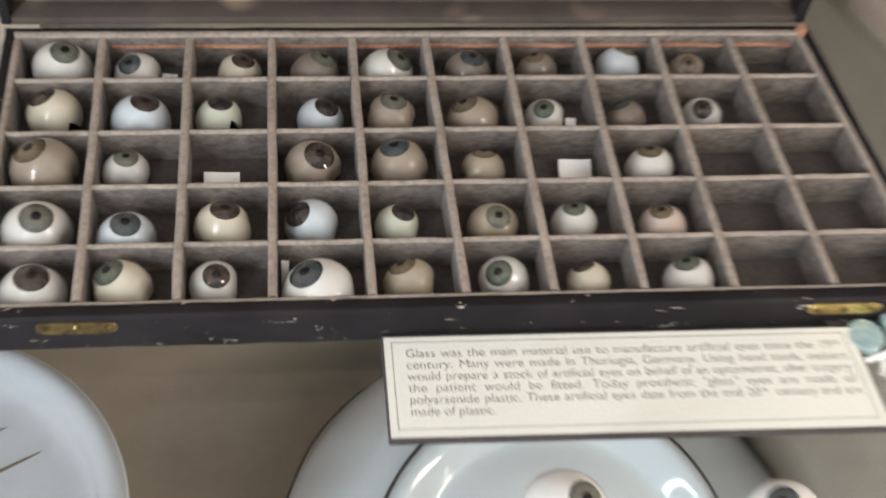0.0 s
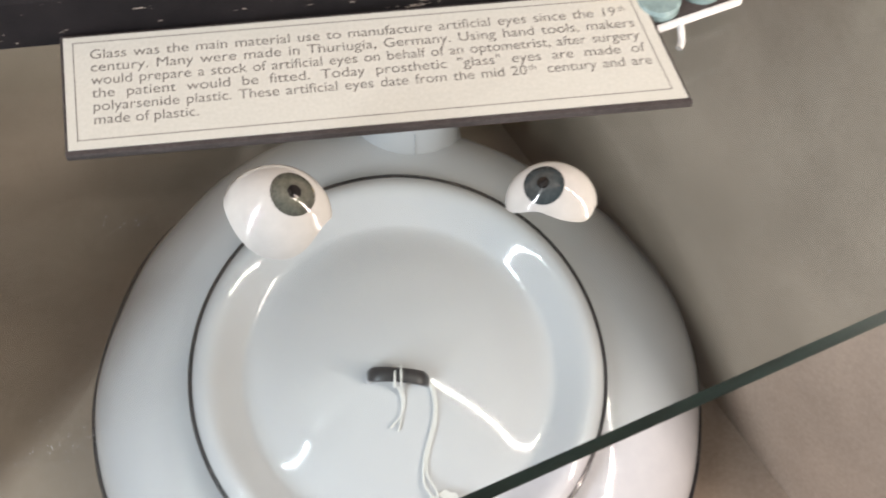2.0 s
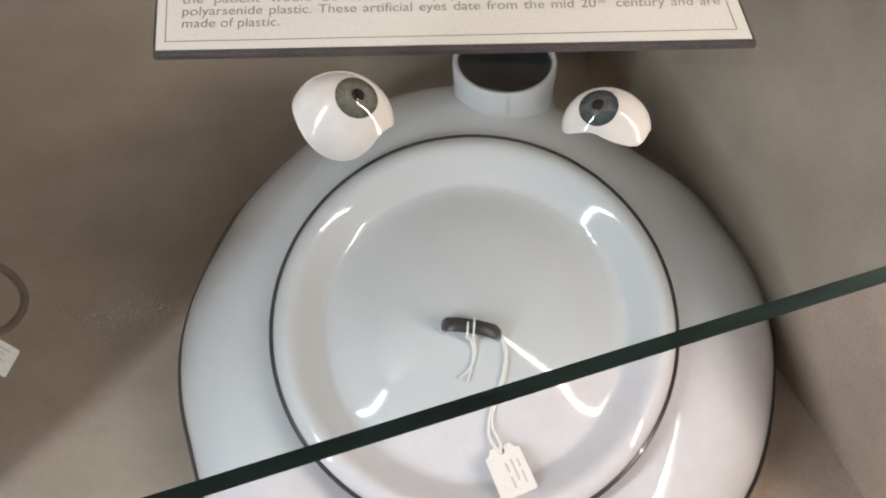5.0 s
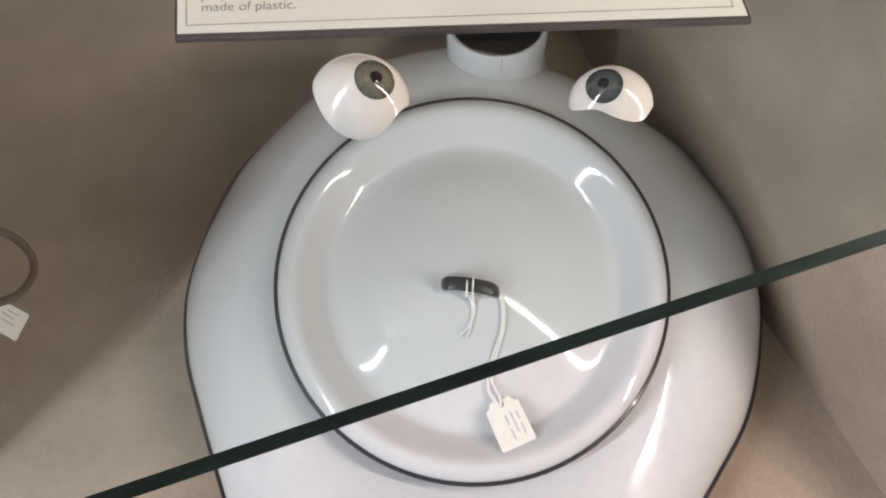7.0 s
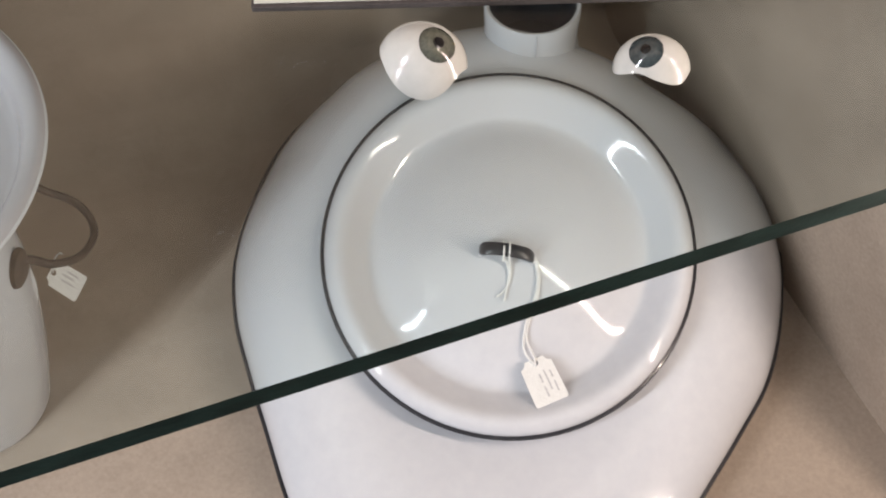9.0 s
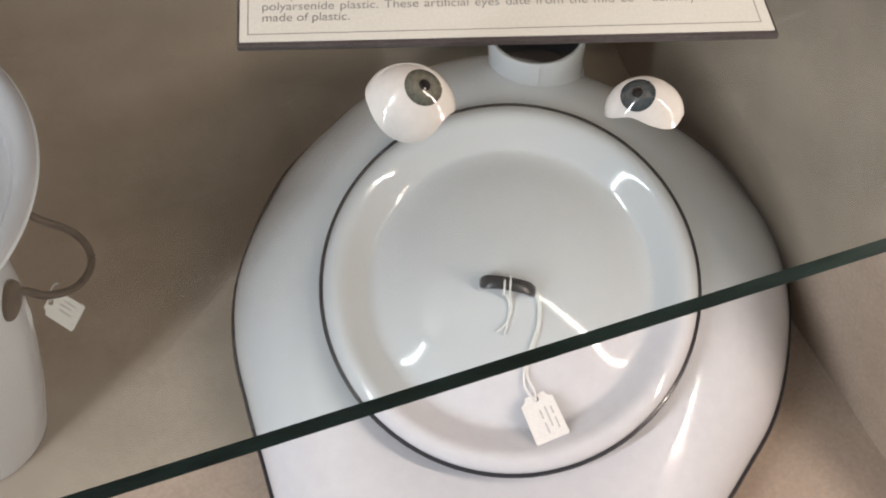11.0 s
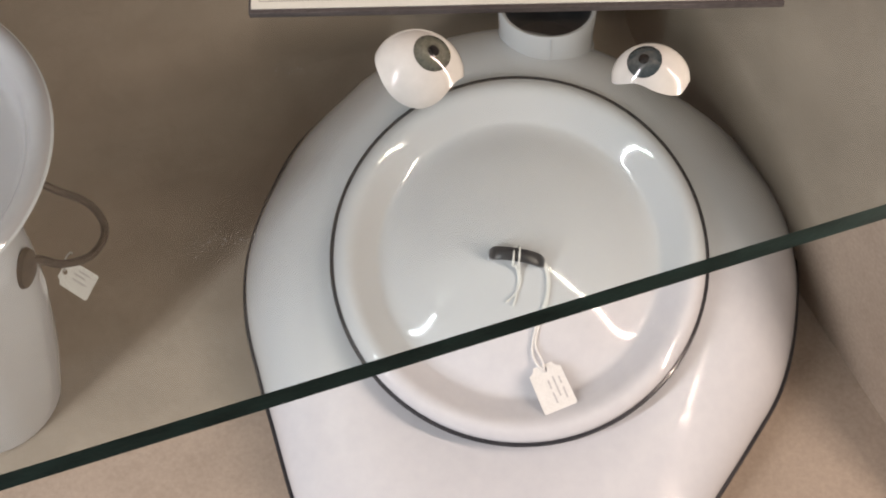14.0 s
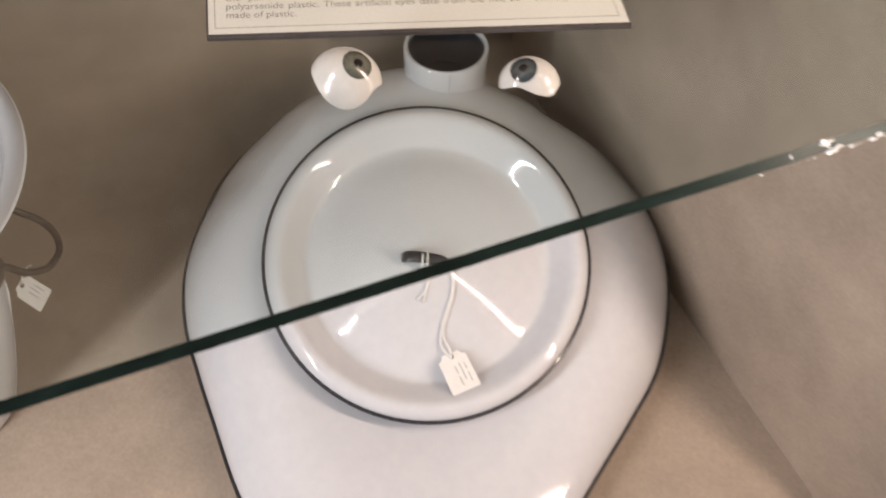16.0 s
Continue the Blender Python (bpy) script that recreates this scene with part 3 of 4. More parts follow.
def cap_on(a, b, c, way, radius, proud):
    """A round cap that hugs the ellipsoid around the direction way; returns its mesh data and its turn."""
    way = Vector(way).normalized()
    q = way.to_track_quat("Z", "Y").to_matrix()
    bm, n, rings = bmesh.new(), 28, 6

    def drop(p):
        # push a point of the cap's plane out to the ellipsoid along way
        o = q @ Vector((p[0], p[1], 0))
        A = (way.x / a) ** 2 + (way.y / b) ** 2 + (way.z / c) ** 2
        B = o.x * way.x / a ** 2 + o.y * way.y / b ** 2 + o.z * way.z / c ** 2
        C = (o.x / a) ** 2 + (o.y / b) ** 2 + (o.z / c) ** 2 - 1
        return (-B + math.sqrt(max(B * B - A * C, 0))) / A
    mid = bm.verts.new((0, 0, drop((0, 0)) + proud * 2.4))
    loops = []
    for i in range(1, rings + 1):
        r = radius * i / rings
        lift = proud * (2.4 - 1.9 * (i / rings) ** 2)
        loops.append([bm.verts.new((r * math.cos(2 * math.pi * k / n), r * math.sin(2 * math.pi * k / n),
                                    drop((r * math.cos(2 * math.pi * k / n), r * math.sin(2 * math.pi * k / n))) + lift)) for k in range(n)])
    for k in range(n):
        bm.faces.new((mid, loops[0][k], loops[0][(k + 1) % n]))
    for r, s in zip(loops, loops[1:]):
        for k in range(n):
            bm.faces.new((r[k], s[k], s[(k + 1) % n], r[(k + 1) % n]))
    return bm, q.to_4x4()


SCLERA_WORD = {"white": "white", "bluish": "bluish white", "cream": "cream", "greenish": "greenish white", "tan": "tan", "taupe": "smoky taupe",
               "smoky": "smoky brown", "pink": "pinkish", "bright": "bright white"}
IRIS_WORD = {"grey": "grey", "blue": "blue-grey", "green": "green-grey", "brown": "dark brown", "hazel": "hazel", "black": "black-brown"}


def artificial_eye(x, y, z, a, b, c, way, sclera, iris, iris_r, label, group, notches=(), turn=0.0, seed=0, reach=112.0, flats=()):
    eye = thing("artificial_eye", label, "artificial eye", group, at=(x, y, z), turn=Matrix.Rotation(radians(turn), 4, "Z"))
    part("shell", dome(a, b, c, reach, notches, seed=seed, flats=flats), SCLERA[sclera], eye)
    local = Matrix.Rotation(radians(-turn), 3, "Z") @ Vector(way)
    bm, q = cap_on(a, b, c, local, iris_r, 0.10)
    ir = part("iris", bm, IRIS[iris], eye, IRIS_WORD[iris] + " iris", m=q)
    bm, q = cap_on(a, b, c, local, iris_r * 0.41, 0.16)
    pu = part("pupil", bm, PUPIL, ir)
    return eye


eye_count = [0]


def box_eye(x, y, r, way, sclera, iris):
    eye_count[0] += 1
    rnd = random.Random(eye_count[0] * 7)
    notches = [(rnd.uniform(200, 340), rnd.uniform(5, 26), rnd.uniform(16, 40)), (rnd.uniform(-60, 60), rnd.uniform(6, 34), rnd.uniform(14, 26))]
    label = "%s artificial eye, %s iris, in a box compartment" % (SCLERA_WORD[sclera], IRIS_WORD[iris])
    z = 3.1 + 0.37 * r
    artificial_eye(x, y, z, r, r * rnd.uniform(0.88, 0.97), r * rnd.uniform(0.96, 1.04), way, sclera, iris,
                   min(6.2, r * 0.50) * rnd.uniform(0.93, 1.05), label, "eyes in the box", notches, rnd.uniform(-25, 25), eye_count[0],
                   flats=[(rnd.uniform(180, 360), rnd.uniform(0.04, 0.2), rnd.uniform(16, 30)), (rnd.uniform(-40, 70), rnd.uniform(0.02, 0.14), rnd.uniform(16, 30))])


box_eye(16.4, 120.5, 12.5, (0.23, -0.03, 0.97), "white", "grey")
box_eye(46.3, 118.0, 9.8, (-0.28, -0.15, 0.95), "white", "blue")
box_eye(86.4, 117.8, 9.5, (0.23, 0.11, 0.97), "cream", "brown")
box_eye(116.9, 117.1, 10.8, (0.37, 0.19, 0.91), "smoky", "grey")
box_eye(145.8, 116.7, 11.5, (0.50, 0.07, 0.86), "white", "grey")
box_eye(179.4, 117.7, 10.5, (0.17, 0.09, 0.98), "smoky", "blue")
box_eye(208.3, 118.6, 9.2, (-0.19, 0.21, 0.96), "smoky", "hazel")
box_eye(243.1, 120.8, 9.6, (0.29, 0.39, 0.87), "bluish", "grey")
box_eye(272.2, 119.1, 8.4, (-0.09, -0.31, 0.95), "taupe", "hazel")
box_eye(15.8, 96.4, 11.1, (-0.39, 0.22, 0.89), "cream", "brown")
box_eye(48.9, 92.0, 11.9, (0.24, 0.15, 0.96), "bluish", "brown")
box_eye(79.1, 93.5, 9.8, (0.09, 0.21, 0.97), "greenish", "black")
box_eye(118.6, 93.1, 9.5, (0.31, 0.02, 0.95), "bluish", "black")
box_eye(146.4, 92.8, 11.0, (0.11, 0.17, 0.98), "taupe", "grey")
box_eye(179.3, 90.6, 11.3, (-0.41, 0.24, 0.88), "taupe", "hazel")
box_eye(208.9, 93.1, 8.8, (-0.20, -0.15, 0.97), "white", "green")
box_eye(241.9, 91.4, 9.0, (-0.39, 0.43, 0.81), "smoky", "blue")
box_eye(273.9, 93.8, 8.4, (-0.18, -0.29, 0.94), "bright", "brown")
box_eye(15.3, 66.9, 13.6, (-0.31, 0.10, 0.95), "taupe", "hazel")
box_eye(44.9, 67.4, 9.3, (0.09, 0.12, 0.99), "white", "grey")
box_eye(115.2, 67.8, 11.4, (0.25, -0.16, 0.95), "taupe", "brown")
box_eye(148.5, 67.6, 11.7, (-0.20, 0.17, 0.96), "taupe", "blue")
box_eye(180.9, 65.6, 9.2, (0.01, 0.42, 0.91), "tan", "hazel")
box_eye(247.0, 65.1, 10.1, (-0.10, 0.29, 0.95), "white", "hazel")
box_eye(15.5, 37.6, 13.3, (0.14, -0.09, 0.99), "white", "grey")
box_eye(47.2, 34.6, 11.3, (0.08, 0.02, 1.00), "bluish", "blue")
box_eye(81.9, 39.0, 11.1, (0.12, 0.19, 0.97), "cream", "brown")
box_eye(114.3, 40.5, 10.3, (-0.54, -0.05, 0.84), "bluish", "black")
box_eye(146.1, 39.3, 8.9, (0.26, 0.15, 0.95), "greenish", "black")
box_eye(182.0, 38.1, 10.2, (0.13, -0.18, 0.98), "tan", "grey")
box_eye(213.2, 39.1, 9.1, (-0.09, 0.20, 0.98), "white", "green")
box_eye(247.1, 36.3, 9.5, (-0.19, 0.22, 0.96), "pink", "hazel")
box_eye(16.8, 10.9, 12.0, (0.11, 0.08, 0.99), "white", "brown")
box_eye(47.5, 13.0, 11.4, (-0.39, 0.12, 0.91), "cream", "green")
box_eye(79.6, 14.0, 9.5, (0.12, -0.15, 0.98), "white", "brown")
box_eye(116.9, 8.2, 14.1, (-0.39, 0.10, 0.91), "white", "blue")
box_eye(149.4, 12.5, 10.4, (-0.35, 0.31, 0.89), "tan", "hazel")
box_eye(183.8, 13.6, 9.7, (-0.35, -0.21, 0.91), "white", "green")
box_eye(215.0, 12.1, 8.4, (-0.33, 0.44, 0.83), "cream", "brown")
box_eye(252.5, 10.7, 10.2, (-0.23, 0.33, 0.91), "white", "green")

# the two eyes lying loose on the glass
artificial_eye(194.4, -76.2, 3.6, 14.7, 12.8, 15.2, (5.2, -2.6, 14.1), "bright", "grey", 6.1,
               "bright white artificial eye, grey-green iris, on the glass shelf", "loose eyes", [(212, 33, 42), (168, 20, 28), (335, 27, 34)], -11.5, 91, 101)
artificial_eye(268.0, -79.6, 2.2, 12.4, 10.4, 12.4, (-3.9, -1.4, 12.2), "bright", "blue", 5.5,
               "bright white half-moon artificial eye, blue-grey iris, on glass shelf", "loose eyes", [(243, 35, 36), (292, 25, 40), (348, 20, 22)], -11.5, 57, 99)


def paper_slip(x0, x1, y0, y1, z0, tilt, label):
    slip = thing("paper_slip", label, "paper slip", "paper slips in the box", at=((x0 + x1) / 2, (y0 + y1) / 2, z0))
    w, d = (x1 - x0) / 2, (y1 - y0) / 2
    bm = bmesh.new()
    for s, n in ((0, 0), (0.25, 1)):
        for k in range(5):
            t = -1 + k / 2
            bm.verts.new((t * w, -d, s + 0.25 * math.sin(k * 1.3)))
            bm.verts.new((t * w, d, s + tilt + 0.25 * math.sin(k * 1.3 + 1)))
    bm.verts.ensure_lookup_table()
    for n in (0, 10):
        for k in range(4):
            i = n + 2 * k
            bm.faces.new([bm.verts[j] for j in (i, i + 2, i + 3, i + 1)])
    for k in range(4):
        for o in (0, 1):
            i = 2 * k + o
            bm.faces.new([bm.verts[j] for j in (i, i + 2, i + 12, i + 10)])
    for i in (0, 8):
        bm.faces.new([bm.verts[j] for j in (i, i + 1, i + 11, i + 10)])
    part("slip", bm, TAGPAPER, slip)
    return slip


paper_slip(74, 87.5, 54.5, 66, 3.3, 4.5, "small white paper slip in an empty compartment")
paper_slip(211, 224, 61.5, 70, 4.0, 4.0, "white square paper slip in an empty compartment")
paper_slip(56, 62, 110, 117, 4, 5, "small white paper scrap beside an eye")
paper_slip(216.5, 220.5, 83, 90, 4, 6, "small white paper scrap beside an eye")
paper_slip(80, 88, 3, 7, 3.4, 2, "small white paper scrap under an eye")
paper_slip(112, 116, 82.5, 86, 3.4, 2, "small white paper scrap under an eye")
paper_slip(103.2, 106, 14, 20, 4, 9, "small white paper scrap beside an eye")


# ---- the typed card ----
def typed_card():
    tl, tr, bl, br = Vector((138.6, -8.8, 5.2)), Vector((306.5, -12.4, 9.6)), Vector((139.6, -46.3, 1.3)), Vector((313.2, -50.6, 5.6))
    ex = (br - bl).normalized()
    ez = ex.cross((tl + tr) / 2 - (bl + br) / 2).normalized()
    ey = ez.cross(ex)
    turn = Matrix((ex, ey, ez)).transposed().to_4x4()
    card = thing("typed_card", "cream typed card on a charcoal board, leaning low against the box", "sign", at=tuple(bl), turn=turn)
    inv = (Matrix.Translation(bl) @ turn).inverted()
    L = [inv @ p for p in (bl, br, tr, tl)]
    q = [(p.x, p.y) for p in L]
    grow = [(q[0][0] - 0.8, q[0][1] - 1.6), (q[1][0] + 1.2, q[1][1] - 1.6), (q[2][0] + 0.8, q[2][1] + 1), (q[3][0] - 1, q[3][1] + 1)]
    part("board", plate(grow, -3.0, -0.35, 0.2), BOARD, card, "charcoal backing board", smooth=False)
    part("card", plate(q, -0.35, 0.0), CARDPAPER, card, "cream printed card", smooth=False)
    rule = bmesh.new()

    def inside(s, t):
        low, high = Vector(q[0]).lerp(Vector(q[1]), s), Vector(q[3]).lerp(Vector(q[2]), s)
        return low.lerp(high, t)
    c = [inside(0.016, 0.075), inside(0.980, 0.085), inside(0.980, 0.945), inside(0.016, 0.945)]
    for i in range(4):
        a, b = c[i], c[(i + 1) % 4]
        d = (b - a).normalized() * 0.16
        o = Vector((-d.y, d.x))
        vs = [rule.verts.new((p.x, p.y, 0.05)) for p in (a - d - o, b + d - o, b + d + o, a - d + o)]
        rule.faces.new(vs)
    part("border_line", rule, INK, card, smooth=False)
    lines = ["Glass was the main material use to manufacture artificial eyes since the 19th",
             "century. Many were made in Thuriugia, Germany. Using hand tools, makers",
             "would prepare a stock of artificial eyes on behalf of an optometrist, after surgery",
             "the patient would be fitted. Today prosthetic \"glass\" eyes are made of",
             "polyarsenide plastic. These artificial eyes date from the mid 20th century and are",
             "made of plastic."]
    for i, words in enumerate(lines):
        t = 0.79 - i * 0.117
        a, b = inside(0.042, t), inside(0.966, t)
        want = (b - a).length * MM
        cu = bpy.data.curves.new("text", "FONT")
        cu.body, cu.size, cu.fill_mode = words, 5.0 * MM, "FRONT"
        ob = bpy.data.objects.new("text", cu)
        scene.collection.objects.link(ob)
        bpy.context.view_layer.update()
        wide = ob.dimensions.x
        cu.space_word = 2.0
        bpy.context.view_layer.update()
        per = ob.dimensions.x - wide
        if i < 5:
            squeeze = min(1.0, want / (wide * 1.03))
            cu.space_word = 1.0 + (want / squeeze - wide) / per
        else:
            squeeze, cu.space_word = 0.93, 1.0
        bpy.context.view_layer.update()
        me = bpy.data.meshes.new_from_object(ob.evaluated_get(bpy.context.evaluated_depsgraph_get()))
        at = words.find("th", words.find("9th") if "19th" in words else words.find("0th"))
        if "19th" in words or "20th" in words:
            # the raised small ending of the ordinal number
            left = min(v.co.x for v in me.vertices)
            cu.body = words[:at]
            bpy.context.view_layer.update()
            x0 = left + ob.dimensions.x + 0.01 * cu.size
            cu.body = words[:at + 2]
            bpy.context.view_layer.update()
            x1 = left + ob.dimensions.x + 0.03 * cu.size
            for v in me.vertices:
                if x0 < v.co.x < x1:
                    v.co.x = x0 + 0.10 * (x1 - x0) + (v.co.x - x0) * 0.62
                    v.co.y = v.co.y * 0.62 + 0.30 * cu.size
        bpy.data.objects.remove(ob)
        me.materials.append(INK)
        d = (b - a).normalized()
        m = shift(a.x, a.y, 0.06, Matrix.Rotation(math.atan2(d.y, d.x), 4, "Z") @ Matrix.Diagonal((squeeze, 0.92, 1, 1)))
        part("text_line", me, None, card, m=m)
    return card


typed_card()


# ---- the little holder with pale discs beside the card ----
def disc_holder():
    h = thing("disc_holder", "small dark plate with pale blue glass discs and a white edge", "plate", at=(318, -12, 0.4), turn=Matrix.Rotation(radians(17), 4, "Z"))
    part("plate", brick(-16, 17, -9, 12, 4.4, 5.8, 0.3), BOARD, h)
    part("white_edge", brick(-16, 18.4, -10.4, -9, 4.0, 6.4, 0.3), WHITEPLASTIC, h, "bright white front edge")
    part("white_foot", tube(smooth_path([(-3, -10, 4.6), (-3.6, -12, 3.4), (-4.6, -14.4, 1.4), (-6, -15.6, 0.9)], 4), 1.1, 8), WHITEPLASTIC, h, "curled white foot")
    for x in (-14, 14):
        part("foot", brick(x - 1, x + 1, -6, 8, -0.2, 4.4, 0.2), BOARD, h)
    for x, y in ((-6.5, -1.5), (9.2, -0.5)):
        part("disc", lathe([(0, 9.2), (6.2, 9.0), (7.0, 8.2), (7.0, 5.8), (0, 5.8)], 32), BLUEGLASS, h, "pale blue glass disc", m=shift(x, y, 0))
    return h


disc_holder()


# ---- maroon label on the shelf ----
def maroon_label():
    lab = thing("maroon_label", "maroon card label with a yellow paper panel on the glass shelf", "sign", at=(*case_xy(-74, -135), 0.2), turn=Matrix.Rotation(ANG, 4, "Z"))
    part("card", brick(-77, 77, -22.6, 22.6, 0, 2.2, 0.25, 1), MAROON, lab, smooth=False)
    part("panel", brick(-46, 46, -11.6, 11.8, 2.2, 2.5), YELLOWPAPER, lab, "plain yellow paper panel", smooth=False)
    return lab


maroon_label()


# ---- enamel bedpan ----
LID_C = Vector((243, 15, -275))
LID_TILT = radians(17.3)
LID_R = 101.0


def lid_frame(x, y, z):
    """Lid coordinates to world mm."""
    return LID_C + Matrix.Rotation(LID_TILT, 3, "X") @ Vector((x, y, z))


PAN_AXIS = radians(-10.0)


def pan_outline():
    """The seam's plan: a slipper, broad behind, its long axis turned a little."""
    half = ((-226, 12), (-214, 40), (-180, 72), (-146, 98), (-100, 122), (-68, 138), (-34, 153), (5, 161), (50, 158), (95, 146), (134, 118), (158, 75), (168, 26))
    pts = [(w + (1.5 if 40 < s < 140 else -1 if s > 0 else 0), s, 0) for s, w in half] + [(-w, s, 0) for s, w in reversed(half)]
    turn = Matrix.Rotation(PAN_AXIS, 3, "Z")
    return [turn @ p + Vector((244, 20, 0)) for p in smooth_path(pts, 5, closed=True)]


def bedpan():
    pan = thing("bedpan", "white enamel slipper bedpan with black seam trim", "bedpan", at=(244, 0, FLOOR))
    outline = pan_outline()
    bm = bmesh.new()
    n = len(outline)
    steps = 14
    cols = []
    for p in outline:
        d = Vector((p.x - LID_C.x, p.y - LID_C.y))
        ang = math.atan2(d.y, d.x)
        ahead = max(0.0, 60 - (LID_R - 3) * math.sin(ang))
        inner = lid_frame((LID_R - 3) * math.cos(ang), (LID_R - 3) * math.sin(ang), -5 - 0.05 * ahead)
        rear = max(0.0, min(1.0, (p.y - 17) / 150))
        zo = -336.0
        O = Vector((p.x, p.y, zo))
        col = []
        for f, z in ((0.62, FLOOR + 0.3), (0.86, FLOOR + 2), (0.955, FLOOR + 9), (0.985, zo - 3)):
            col.append(Vector((244 + (p.x - 244) * f, 0 + p.y * f, z)))
        for i in range(steps + 1):
            q = radians(92) * i / steps
            w = ((1 - math.cos(q)) / (1 - math.cos(radians(92)))) ** (0.92 - 0.40 * min(1.0, rear * 1.6) * min(1.0, abs(p.x - 244) / 110))
            h = (math.sin(q) / math.sin(radians(92))) ** (1.0 - 0.18 * rear)
            col.append(Vector((O.x + (inner.x - O.x) * w, O.y + (inner.y - O.y) * w, O.z + (inner.z - O.z) * h + 7 * rear ** 3 * math.sin(math.pi * i / steps))))
        col.append(inner + Vector((-d.x * 0.03, -d.y * 0.03, -14)))
        cols.append(col)
    grid = [[bm.verts.new(v - Vector((244, 0, FLOOR))) for v in col] for col in cols]
    for i in range(n):
        a, b = grid[i], grid[(i + 1) % n]
        for k in range(len(a) - 1):
            bm.faces.new((a[k], a[k + 1], b[k + 1], b[k]))
    bm.faces.new([g[0] for g in grid])
    part("body", bm, ENAMEL, pan)
    seam = [Vector((p.x - 244, p.y, -336.5 - FLOOR)) for p in outline]
    part("seam_trim", tube(seam, 2.0, 8, closed=True), BLACKENAMEL, pan, "black seam trim")
    spout = lathe([(23, -34), (28.6, -34), (28.9, -30), (27.8, -28.4), (27.6, -26), (27.8, -10), (28.2, 0), (27.4, 1.2), (25.5, 0.6), (24.5, -12), (22, -33), (0, -33)], 48)
    m = shift(265 - 244, 158, -238 - FLOOR, Matrix.Rotation(radians(-8), 4, "X"))
    sp = part("spout", spout, ENAMEL, pan, "short white enamel spout", m=m)
    part("spout_seam", tube([Vector((0, -28.0, -27)), Vector((0, -28.0, -12)), Vector((0, -28.4, 0))], 0.5, 6), ENAMEL, sp)
    # near-black lining: the shade inside the white spout is put into its colour
    part("spout_shade_lining", lathe([(0, -31), (21.6, -31), (24.0, -12), (24.9, -1.5), (24.6, -1.5), (21, -30.5)], 40), SPOUTSHADE, sp, "near-black lining painted as the shade inside the spout")
    return pan


bedpan()


def pan_lid():
    turn = Matrix.Rotation(LID_TILT, 4, "X")
    lid = thing("pan_lid", "round white enamel lid with a black rim and black strap handle", "lid", at=tuple(LID_C), turn=turn @ Matrix.Scale(1.01, 4))
    prof = [(0, 12.2), (6, 12.0), (14, 11.2), (26, 9.4), (40, 6.8), (54, 3.5), (61, 1.2), (66, -0.9), (70, -2.3), (73, -3.1), (75, -3.3), (76.6, -2.8), (78, -1.6), (82, 2.3), (86, 6.2), (88, 7.9), (90, 9.0), (92, 9.5), (94, 9.3), (96.2, 8.3), (98.2, 6.2), (99.3, 3.6), (99.6, 0), (98, -1), (90, 2), (75, -4), (0, 6)]
    part("cover", lathe(prof, 96), ENAMEL, lid)
    rim = [Vector((99.7 * math.cos(2 * math.pi * k / 96), 99.7 * math.sin(2 * math.pi * k / 96), 1.6)) for k in range(96)]
    part("rim_trim", tube(rim, 1.8, 8, closed=True), BLACKENAMEL, lid, "black rim trim")
    c = Vector((-1.3, -4.0, 0))
    arch = smooth_path([c + Vector(v) for v in ((-14.5, 2.2, 11.2), (-14.0, 2.2, 15.5), (-11.5, 1.8, 19.2), (-5, 0.9, 20.6), (3.5, -0.7, 20.3), (9, -2.0, 18.6), (11.8, -2.8, 15.0), (12.3, -2.8, 11.0))], 5)
    bm = bmesh.new()
    rings = []
    for i, p in enumerate(arch):
        d = (arch[min(i + 1, len(arch) - 1)] - arch[max(i - 1, 0)]).normalized()
        s = Vector((0.1, 1, 0)).normalized()
        u = d.cross(s).normalized()
        wide = 3.6 if 7 < i < len(arch) - 8 else 3.1
        ring = []
        for k in range(12):
            q = 2 * math.pi * k / 12
            ring.append(bm.verts.new(p + s * wide * math.copysign(abs(math.cos(q)) ** 0.6, math.cos(q)) + u * 1.7 * math.copysign(abs(math.sin(q)) ** 0.8, math.sin(q))))
        rings.append(ring)
    for i, (r, t) in enumerate(zip(rings, rings[1:])):
        for k in range(12):
            f = bm.faces.new((r[k], r[(k + 1) % 12], t[(k + 1) % 12], t[k]))
            f.material_index = 0 if 5 <= i <= len(rings) - 7 else 1
    part("handle", bm, [BLACKENAMEL, ENAMEL], lid, "black strap handle")
    return lid


pan_lid()


def tag_mesh(w, h, clip):
    """A shipping tag, hole end at the origin, lying towards -y."""
    scallop = [(w / 2 - clip * math.cos(q), 3 - clip * math.sin(q)) for q in np.linspace(0.12, 1.45, 6)]
    out = scallop + [(w / 2, -h + 3.9), (w / 2 - 0.9, -h + 3), (-w / 2 + 0.9, -h + 3), (-w / 2, -h + 3.9)] + [(-x, y) for x, y in reversed(scallop)]
    bm = bmesh.new()
    hole = [(1.6 * math.cos(2 * math.pi * k / 16), 1.6 * math.sin(2 * math.pi * k / 16)) for k in range(16)]
    for z in (0.0, 0.35):
        o = [bm.verts.new((x, y, z)) for x, y in out]
        i = [bm.verts.new((x, y, z)) for x, y in hole]
        edges = [bm.edges.new((o[k], o[(k + 1) % len(o)])) for k in range(len(o))] + [bm.edges.new((i[k], i[(k + 1) % 16])) for k in range(16)]
        bmesh.ops.triangle_fill(bm, edges=edges, use_beauty=True)
        if z == 0:
            low = (o, i)
        else:
            for a, b in ((low[0], o), (low[1], i)):
                for k in range(len(a)):
                    bm.faces.new((a[k], a[(k + 1) % len(a)], b[(k + 1) % len(b)], b[k]))
    return bm


